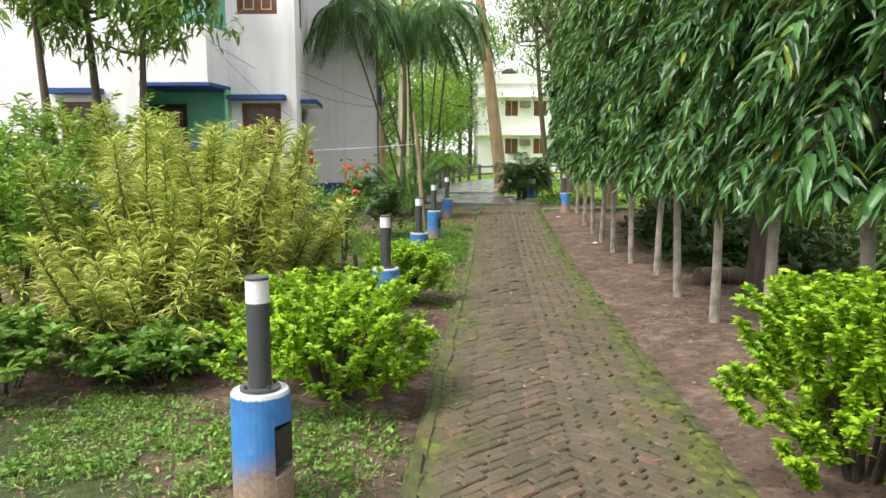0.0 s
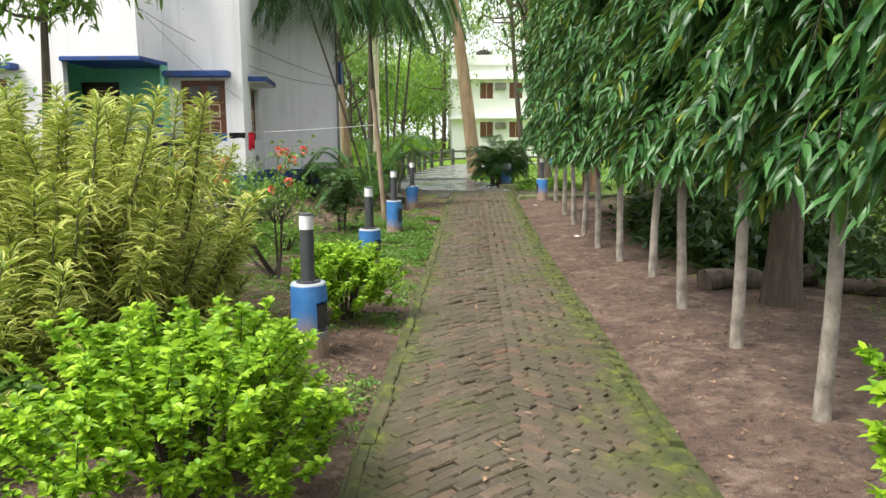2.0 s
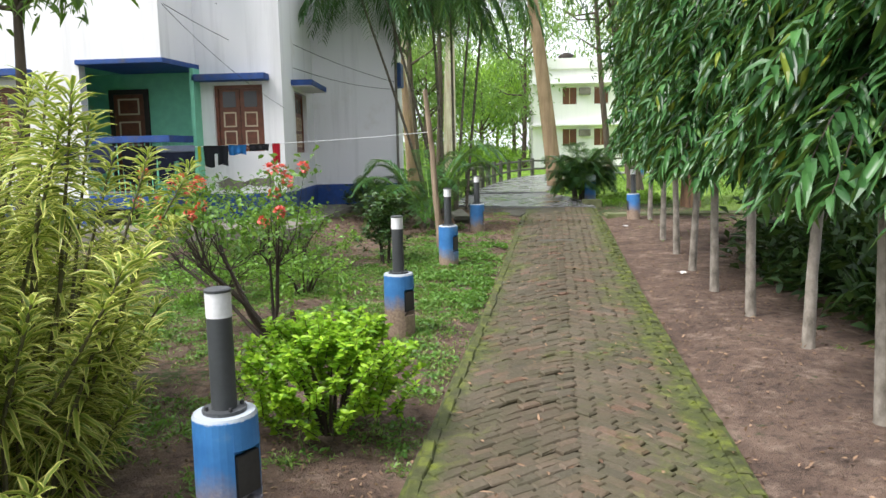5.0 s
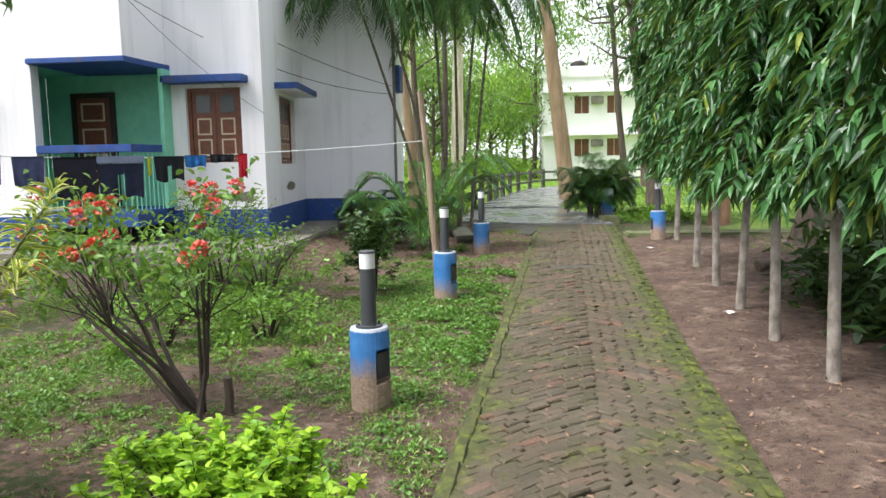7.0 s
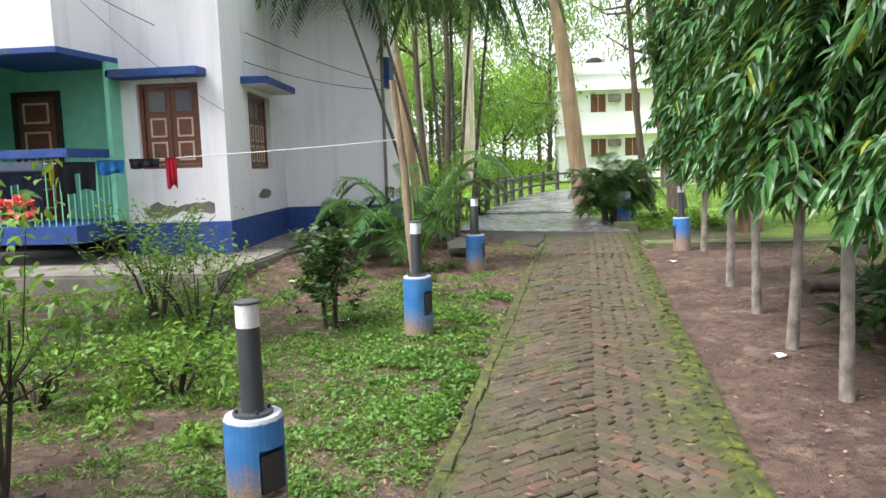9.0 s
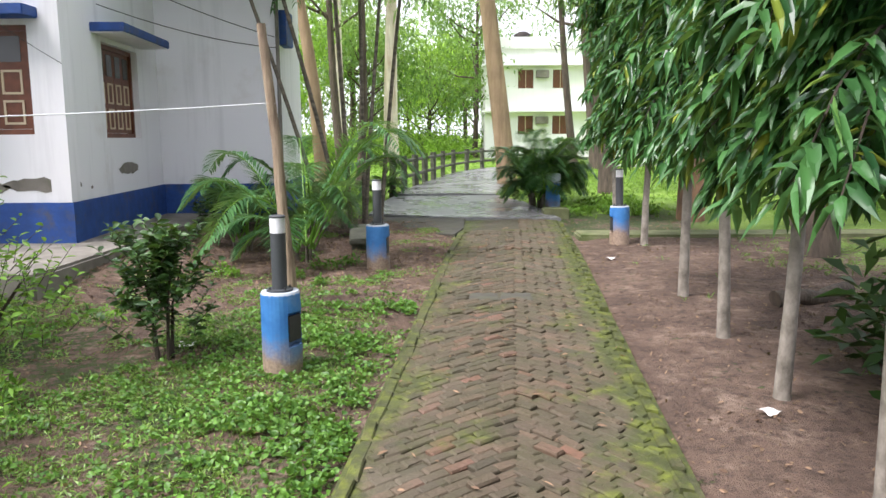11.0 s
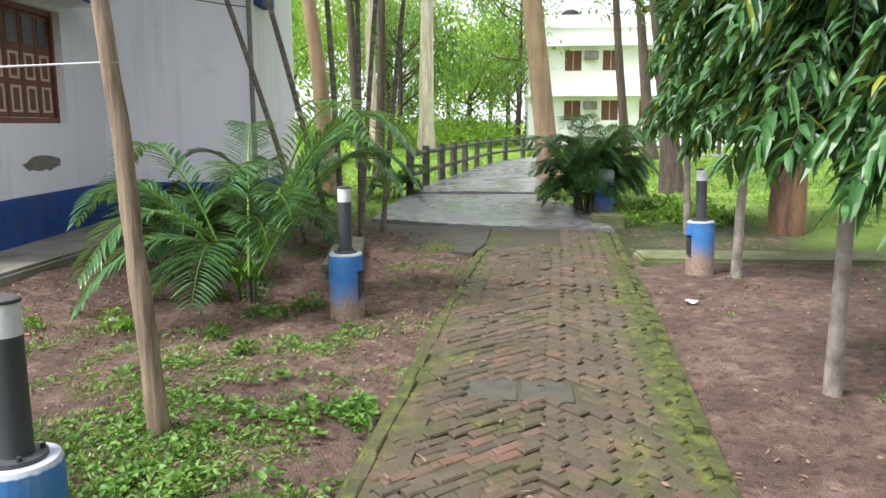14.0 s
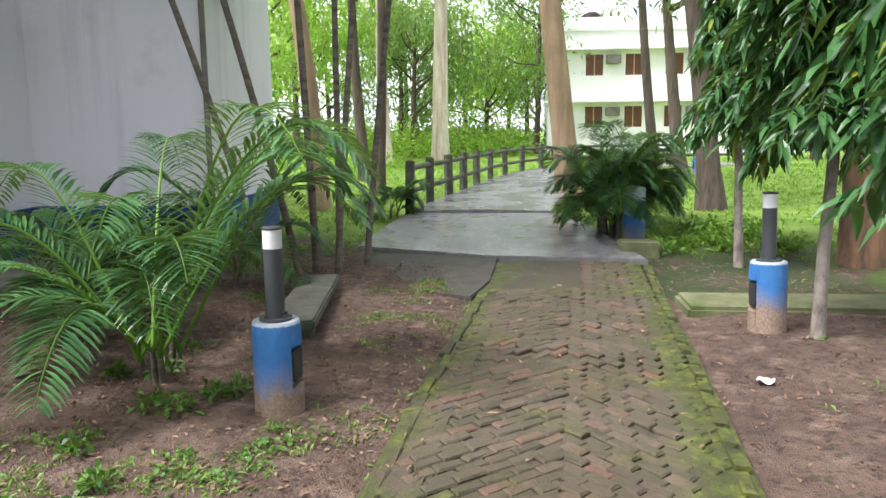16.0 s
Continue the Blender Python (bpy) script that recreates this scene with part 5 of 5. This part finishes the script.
tree("brown_trunk_tree", -2.05, 26.6, 9, 0.15, (-1.1, 0.3), M_BARK_EUC, M_FAR2, "tree with brown patchy trunk by the house corner", 113, 4.6, 2.4, 2160, 0.22, 8, 0.3, False, "tree", 1.5)
tree("grove_tree", -2.6, 33.0, 9, 0.13, (-0.5, 0.3), M_BARK_DARK, M_FAR2, "slim tree on the bright lawn beyond the house", 114, 4.4, 2.4, 1920, 0.24, 8, 0.3)
tree("grove_tree", -1.6, 29.5, 9, 0.10, (0.2, 0.3), M_BARK_DARK, M_FAR2, "slim grey tree on the bright lawn", 115, 5.0, 2.2, 1680, 0.24, 8, 0.3)
tree("grove_tree", 4.75, 34.0, 10, 0.12, (-0.9, 0.3), M_BARK_DARK, M_FAR2, "slim tree beside the lane", 116, 5.2, 2.4, 1800, 0.24, 8, 0.3)
tree("grove_tree", 6.5, 40.0, 9, 0.2, (-0.9, 0.3), M_BARK_DARK, M_FAR2, "tree before the distant block", 117, 5.0, 2.2, 2400, 0.24, 8, 0.3)
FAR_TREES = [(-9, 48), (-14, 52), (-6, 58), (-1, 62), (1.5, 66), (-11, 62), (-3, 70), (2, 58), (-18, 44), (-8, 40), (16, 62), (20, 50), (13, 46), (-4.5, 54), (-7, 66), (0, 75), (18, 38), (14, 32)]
# sun and shade between the trees come from their leaf colours in turn
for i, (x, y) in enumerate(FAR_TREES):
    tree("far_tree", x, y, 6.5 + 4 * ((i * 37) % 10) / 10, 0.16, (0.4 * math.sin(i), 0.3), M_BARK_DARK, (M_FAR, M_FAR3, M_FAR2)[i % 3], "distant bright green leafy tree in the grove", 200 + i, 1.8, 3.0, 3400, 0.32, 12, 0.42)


def undergrowth(name, xs, ys, n, h, leaf, mat, label, seed):
    r = np.random.default_rng(seed)
    k = max(8, n // 90)
    cx, cy = r.uniform(*xs, k), r.uniform(*ys, k)
    hh = h * r.uniform(0.45, 1.0, k)
    idx = r.integers(0, k, n)
    d = unit(r.normal(0, 1, (n, 3))) * r.uniform(0.4, 1.0, (n, 1))
    p = np.stack([cx[idx] + d[:, 0] * hh[idx] * 0.8, cy[idx] + d[:, 1] * hh[idx] * 0.8, np.abs(d[:, 2]) * hh[idx]], 1)
    p[:, 2] += np.array([ground_z(a, b) for a, b in zip(cx, cy)])[idx] + 0.02
    w = d + r.normal(0, 0.5, (n, 3)) + np.array([0, 0, 0.4])
    ob = leaf_part(name, leaves(p, w, r.uniform(leaf * 0.7, leaf * 1.3, n), leaf * 0.4, 0.3, 0.2, r, False), mat)
    tagged(ob, label, "undergrowth", kind="stuff")


undergrowth("far_undergrowth", (-26, 3), (58, 62), 9000, 2.6, 0.32, M_FAR3, "green thicket before the boundary wall, shade in its leaf colour", 311)
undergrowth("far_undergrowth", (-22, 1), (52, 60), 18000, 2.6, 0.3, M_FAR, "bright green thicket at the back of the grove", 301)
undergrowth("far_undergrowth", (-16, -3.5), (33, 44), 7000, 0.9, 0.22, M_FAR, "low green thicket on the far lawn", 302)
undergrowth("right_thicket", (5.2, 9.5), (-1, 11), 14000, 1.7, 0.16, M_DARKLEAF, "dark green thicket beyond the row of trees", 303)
undergrowth("right_thicket", (8.5, 14), (10, 24), 9000, 2.2, 0.2, M_MID, "green thicket at the lawn's far side", 304)
# dense dark leaves: the shade behind the trunks is put into their colour
undergrowth("right_thicket", (4.1, 5.2), (10.0, 14.6), 9000, 1.25, 0.2, M_DARKLEAF, "dark shrubs behind the slim trees, shade in their leaf colour", 305)
undergrowth("left_thicket", (-14, -7), (0, 14), 14000, 2.6, 0.18, M_MID, "leafy thicket at the garden's side", 306)
undergrowth("house_foot_weeds", (-3.3, -1.2), (15.6, 17.6), 500, 0.15, 0.06, M_WEED, "low weeds along the concrete walk", 307)
undergrowth("lane_edge_weeds", (2.9, 4.6), (22.6, 24.4), 1500, 0.3, 0.1, M_WEED, "low weeds beside the slab", 308)
undergrowth("back_thicket", (-12, 14), (-16, -9), 9000, 3.0, 0.3, M_MID, "leafy hedge at the garden's near end", 309)
undergrowth("palm_foot_weeds", (-1.2, 0.1), (16.9, 18.4), 500, 0.12, 0.06, M_LAWN, "sparse weeds round the palm and bollard", 313)
undergrowth("lawn_shrubs", (-3.4, -1.0), (11.6, 15.2), 1700, 0.3, 0.07, M_WEED, "low weedy clumps on the lawn", 310)


def sword_plant(x, y, n, h, seed):
    r = np.random.default_rng(seed)
    e = thing("sword_plant", x, y, ground_z(x, y) - 0.03, "clump of upright dark sword-shaped leaves", "plant", "sword plants under the trees")
    a = r.uniform(0, 6.28, n)
    p = np.stack([np.cos(a) * 0.16 * r.random(n), np.sin(a) * 0.16 * r.random(n), np.zeros(n)], 1)
    w = np.stack([np.cos(a) * 0.45, np.sin(a) * 0.45, r.uniform(0.6, 1.3, n)], 1)
    leaf_part("blade_tuft", leaves(p, w, r.uniform(h * 0.6, h, n), 0.06, 0.12, 0.3, r), M_DARKLEAF, e)


for i, (x, y) in enumerate([(4.0, 11.2), (4.3, 11.9), (4.1, 12.6), (4.5, 10.6), (4.5, 13.3)]):
    sword_plant(x, y, 46, 0.85, 400 + i)


def log(x, y, rz, length, rad, seed):
    e = thing("log", x, y, ground_z(x, y) + rad * 0.7, "dark rotting fallen log on bare earth", "log", rz=rz)
    v, f = tube([(-length / 2 + length * t, 0.04 * math.sin(t * 6 + seed), 0.02 * math.sin(t * 9)) for t in np.linspace(0, 1, 9)], [rad * (1 + 0.18 * math.sin(k * 2.3 + seed)) for k in range(9)], 10)
    raw_part("trunk", v, f, M_BARK_DARK, e, smooth=True)


log(3.9, 9.6, 12, 1.3, 0.12, 1)
log(4.2, 16.2, 25, 0.9, 0.07, 2)
log(5.2, 9.0, -20, 1.4, 0.09, 3)

# ---- turf, weeds and litter ----


def scatter(name, n, area, mat, label, length, width, seed, keep, upright=1.0, fine=False, lift=0.004, tuft=6):
    """Countless small blades or leaves on the ground; keep(x, y) is the chance that a tuft stands there."""
    r = np.random.default_rng(seed)
    x, y = r.uniform(area[0], area[1], n), r.uniform(area[2], area[3], n)
    ok = np.array([keep(a, b) > r.random() for a, b in zip(x, y)])
    x, y = x[ok], y[ok]
    z = np.array([ground_z(a, b) for a, b in zip(x, y)])
    x, y, z = (np.repeat(q, tuft) for q in (x, y, z))
    m = len(x)
    p = np.stack([x + r.normal(0, 0.025, m), y + r.normal(0, 0.025, m), z + lift], 1)
    if tuft == 1:
        p[:, :2] = np.stack([x, y], 1)
    w = r.normal(0, 1, (m, 3))
    w[:, 2] = np.abs(w[:, 2]) * 0.3 + upright
    ob = leaf_part(name, leaves(p, w, r.uniform(length * 0.6, length * 1.4, m), r.uniform(width * 0.7, width * 1.3, m), 0.35 * min(1, upright + 0.1), 0.2, r, fine), mat)
    tagged(ob, label, "grass" if upright > 0.3 else "fallen leaves", kind="stuff")


def patch_noise(x, y, s, k):
    return noise.noise(Vector((x * s, y * s, k)))


def lawn_left(x, y):
    u = x - (X_LEFT + SLOPE * y)
    if u > -0.06 or y > 22 or (x < -2.75 and y > 16):
        return 0
    q = 0.2 + 1.2 * patch_noise(x, y, 0.9, 5) + 1.1 * patch_noise(x, y, 2.9, 9)
    q += 0.45 * smooth(5, 4, y) * smooth(-1.0, -1.8, x) - 0.75 * smooth(16.2, 17.6, y) - 0.3 * smooth(4.5, 5.5, y) * smooth(9.5, 8.5, y)
    q += 0.4 * smooth(-1.1, -0.25, u) * smooth(9, 10.5, y) * smooth(18, 16, y) + 0.18 * smooth(10.5, 12, y) * smooth(17, 15.5, y)
    return q


def lawn_far(x, y):
    if -0.7 < x < 3.2 and y < 26.5:
        return 0
    if any(abs(x - (a + 1.1)) < 1.3 and abs(y - b) < 1.2 for a, b in POSTS):
        return 0
    if x < -1.8 and y < 24.6:
        return 0
    return 0.9


def lawn_right(x, y):
    return 0.7 if x > 4.6 + 0.6 * patch_noise(x, y, 0.8, 2) else (0.02 if x > 2 + SLOPE * y * 0 + 0.2 else 0)


scatter("lawn_grass", 60000, (-5, 1.3, 2.6, 22), M_GRASS, "patchy short green lawn grass", 0.05, 0.009, 501, lambda x, y: lawn_left(x, y) + 0.16, 0.8, False, 0.0, 7)
scatter("clover_weeds", 24000, (-4, 1.3, 3, 20), M_LAWN, "low broad-leaved lawn weeds", 0.034, 0.024, 502, lambda x, y: lawn_left(x, y) - 0.12, 0.4, True, 0.02, 5)
def edge_strip(x, y):
    u = x - (X_LEFT + SLOPE * y)
    return (0.12 + 1.2 * patch_noise(x, y, 1.9, 21) + 0.8 * patch_noise(x, y, 5.0, 4)) * smooth(-1.25, -0.5, u) * smooth(11.5, 12.6, y) * smooth(16.7, 15.9, y) if u < -0.05 else 0


scatter("path_edge_weeds", 7000, (-0.9, 0.75, 11.5, 16.7), M_LAWN, "bright broad-leaved weeds along the path edge", 0.042, 0.03, 506, edge_strip, 0.5, True, 0.03, 5)
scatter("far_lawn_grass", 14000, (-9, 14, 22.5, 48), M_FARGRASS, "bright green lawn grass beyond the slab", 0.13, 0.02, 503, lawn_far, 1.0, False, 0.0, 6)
scatter("right_lawn_grass", 6000, (3.0, 11, 1, 20), M_GRASS, "sparse grass beyond the tree row", 0.09, 0.012, 504, lawn_right, 0.9, False, 0.0, 6)


def litter_keep(x, y):
    u = x - (X_LEFT + SLOPE * y)
    if 0 < u < WIDE or (y > 22.3 and x < 3):
        return 0
    return 0.3 if u > 0 else 0.35 + 0.7 * smooth(16.2, 17.5, y) + 0.35 * smooth(4.5, 5.5, y) * smooth(9, 8, y)


scatter("leaf_litter", 36000, (-3, 5, 2.5, 22.3), M_DRY, "dry brown fallen leaves on the earth", 0.036, 0.014, 505, litter_keep, 0.06, True, 0.008, 1)


def clods():
    """Loose crumbs of earth, past counting."""
    r = np.random.default_rng(77)
    verts, faces = [], []
    o = np.array([(1, 0, 0), (0, 1, 0), (-1, 0, 0), (0, -1, 0), (0, 0, 0.7), (0, 0, -0.7)])
    f0 = [(0, 1, 4), (1, 2, 4), (2, 3, 4), (3, 0, 4), (1, 0, 5), (2, 1, 5), (3, 2, 5), (0, 3, 5)]
    for _ in range(16000):
        x, y = r.uniform(-3.2, 4.6), r.uniform(2.5, 20)
        u = x - (X_LEFT + SLOPE * y)
        if -0.05 < u < WIDE + 0.03:
            continue
        s = 0.004 + 0.014 * r.random() ** 3
        k = len(verts)
        verts += (o * s * r.uniform(0.6, 1.3, (6, 3)) + np.array([x, y, ground_z(x, y) + s * 0.2])).tolist()
        faces += [tuple(q + k for q in t) for t in f0]
    n = len(verts)
    ob = raw_part("earth_crumbs", verts, faces, M_SOIL, attrs={"grass": [0.0] * n, "lush_lit": [0.0] * n})
    tagged(ob, "small crumbs and pebbles of reddish earth", "pebbles", kind="stuff")


clods()


def path_litter():
    r = np.random.default_rng(9)
    n = 420
    u, v_ = r.uniform(0.02, 1.6, n), r.uniform(2.5, 22, n)
    p = np.array([(*path_xy(a, b), path_z(a, b) + 0.016) for a, b in zip(u, v_)])
    w = r.normal(0, 1, (n, 3))
    w[:, 2] = 0.12
    ob = leaf_part("path_litter", leaves(p, w, r.uniform(0.02, 0.075, n), r.uniform(0.008, 0.02, n), 0.1, 0.25, r), M_DRY)
    tagged(ob, "pale dry leaves strewn on the bricks", "fallen leaves", kind="stuff")


path_litter()


def paper(x, y, w, rz, c, label):
    mat = plain("scrap_paper", c, 0.8, var=0.1)
    bm = bmesh.new()
    bmesh.ops.create_grid(bm, x_segments=5, y_segments=5, size=w / 2)
    for q in bm.verts:
        q.co.z = 0.012 + 0.02 * noise.noise(q.co * 30 + Vector((x, y, 0)))
    bmesh.ops.solidify(bm, geom=bm.faces[:], thickness=0.002)
    ob = part("paper_scrap", bm, mat)
    ob.matrix_world = pose(x, y, ground_z(x, y) + 0.01, 0, 0, rz)
    tagged(ob, label, "litter")


paper(2.75, 13.6, 0.09, 30, (0.7, 0.66, 0.62), "small pale scrap of litter on earth")
paper(2.85, 18.6, 0.1, 70, (0.75, 0.72, 0.7), "small white scrap of litter on earth")
paper(-1.0, 14.9, 0.12, 15, (0.75, 0.72, 0.7), "white scrap of litter on the lawn")
paper(-2.2, 17.0, 0.1, 40, (0.4, 0.75, 0.2), "bright green scrap of litter")
paper(-1.6, 17.6, 0.1, 60, (0.6, 0.55, 0.7), "pale scrap of litter by the palm")

# ---- brick path ----


def brick_mesh(seed, L=0.150, W=0.0645, H=0.07):
    r = np.random.default_rng(seed)
    b = 0.009
    verts, faces = [], []
    lev = [(0, -H), (0, -b), (b, 0)]
    for ins, z in lev:
        for sx, sy in ((-1, -1), (1, -1), (1, 1), (-1, 1)):
            verts.append((sx * (L / 2 - ins) + r.normal(0, 0.002), sy * (W / 2 - ins) + r.normal(0, 0.002), z + r.normal(0, 0.0012)))
    for j in range(2):
        for k in range(4):
            q = (k + 1) % 4
            faces.append((j * 4 + k, j * 4 + q, (j + 1) * 4 + q, (j + 1) * 4 + k))
    faces.append((8, 9, 10, 11))
    return verts, faces


BRICKS = [brick_mesh(s) for s in range(6)]


def build_path():
    bed_v, bed_f = [], []
    vs = np.arange(-7, 22.55, 0.3)
    for v_ in vs:
        for u in (-0.02, 0.4, 0.83, 1.25, 1.64):
            bed_v.append((*path_xy(u, v_), path_z(u, v_) - 0.016))
    for i in range(len(vs) - 1):
        for k in range(4):
            a = i * 5 + k
            bed_f.append((a, a + 1, a + 6, a + 5))
    bed = raw_part("path", bed_v, bed_f, M_BRICK)
    tagged(bed, "mossy worn chevron-laid brick path", "path", kind="structure")
    for u0, u1 in ((0.06, 0.24), (1.38, 1.55)):
        sv, sf = [], []
        ends = [v_ for v_ in vs if v_ < 20.6]
        for v_ in ends:
            for u in (u0, u1):
                sv.append((*path_xy(u, v_), path_z(u, v_) - 0.006 + 0.004 * noise.noise(Vector((u * 9, v_ * 9, 2)))))
        sf = [(2 * i, 2 * i + 1, 2 * i + 3, 2 * i + 2) for i in range(len(ends) - 1)]
        raw_part("moss_strip", sv, sf, M_BRICK, bed, "moss-filled joint beside the edging")
    meshes = [mesh_from("brick", v_, f_, M_BRICK) for v_, f_ in BRICKS]
    r = np.random.default_rng(3)
    rest, count = [], 0
    axis = math.atan2(1, SLOPE) - math.pi / 2

    def lay(u, v_, ang, scale=1.0, near=False, up=0.0):
        nonlocal count
        x, y = path_xy(u, v_)
        z = path_z(u, v_) + up + 0.005 * r.normal()
        k = r.integers(0, 6)
        e1 = (path_z(u + 0.05, v_) - path_z(u - 0.05, v_)) / 0.1
        m = pose(x, y, z, r.normal(0, 2.6) + 4.5, -math.degrees(math.atan(e1)) * 0.8 + r.normal(0, 1.4), math.degrees(axis) + ang + r.normal(0, 1.3)) @ Matrix.Diagonal((scale, 1, 1, 1))
        if near and count < 300:
            count += 1
            o = hang(new("brick", meshes[k]), bed)
            o.matrix_world = m
        else:
            vv, ff = BRICKS[k]
            rest.append(([m @ Vector(q) for q in vv], ff))

    ang, pitch = 43.0, 0.094
    ca = math.cos(radians(ang))
    half = 0.715
    for i in range(int(30.0 / pitch)):
        v0 = -6.9 + i * pitch
        near = 4.6 < v0 < 7.4
        for s in (-1, 1):
            shift = (0.0, 0.07, 0.03, 0.09, 0.05)[(i + (2 if s > 0 else 0)) % 5] + 0.12 * r.random()
            pos = [(k - shift + 0.5) * 0.153 * ca for k in range(9)]
            for c in pos:
                a, b = max(0.0, c - 0.075 * ca), min(half, c + 0.075 * ca)
                if b - a < 0.05:
                    continue
                cc = (a + b) / 2
                u = 0.815 + s * cc
                v_ = v0 - cc * math.tan(radians(ang)) + 0.006 * r.normal()
                if v_ > 22.35 or r.random() < 0.004 or (u < 0.95 and v_ > 20.9):
                    continue
                if 16.28 < v_ < 16.6 and 0.38 < u < 0.98:
                    continue
                lay(u, v_, -s * ang, (b - a) / (0.150 * ca), near)
    for s, u in ((0, 0.045), (1, 1.575)):
        for i in range(int(29.2 / 0.232)):
            v_ = -6.8 + i * 0.232
            if s == 0 and v_ > 20.5:
                continue
            lay(u + 0.008 * r.normal(), v_, 90 + r.normal(0, 1.5), 1.5, False, 0.012)
    vv, ff = join_geo(rest)
    ob = raw_part("bricks", vv, ff, M_BRICK, bed)
    tagged(ob, kind="stuff")
    for u, v_, w, l in ((0.53, 16.44, 0.28, 0.34), (0.83, 16.42, 0.3, 0.32)):
        bm = box_bm(-w / 2, w / 2, -l / 2, l / 2, -0.06, 0.0, 0.012)
        for q in bm.verts:
            q.co.x += 0.02 * noise.noise(q.co * 9)
            q.co.y += 0.03 * noise.noise(q.co * 7 + Vector((3, 0, 0)))
        o = part("cement_patch", bm, M_PATCH, bed, "smooth grey cement mend among the bricks")
        x, y = path_xy(u, v_)
        o.matrix_world = pose(x, y, path_z(u, v_) - 0.008, 0, 0, math.degrees(axis))


build_path()
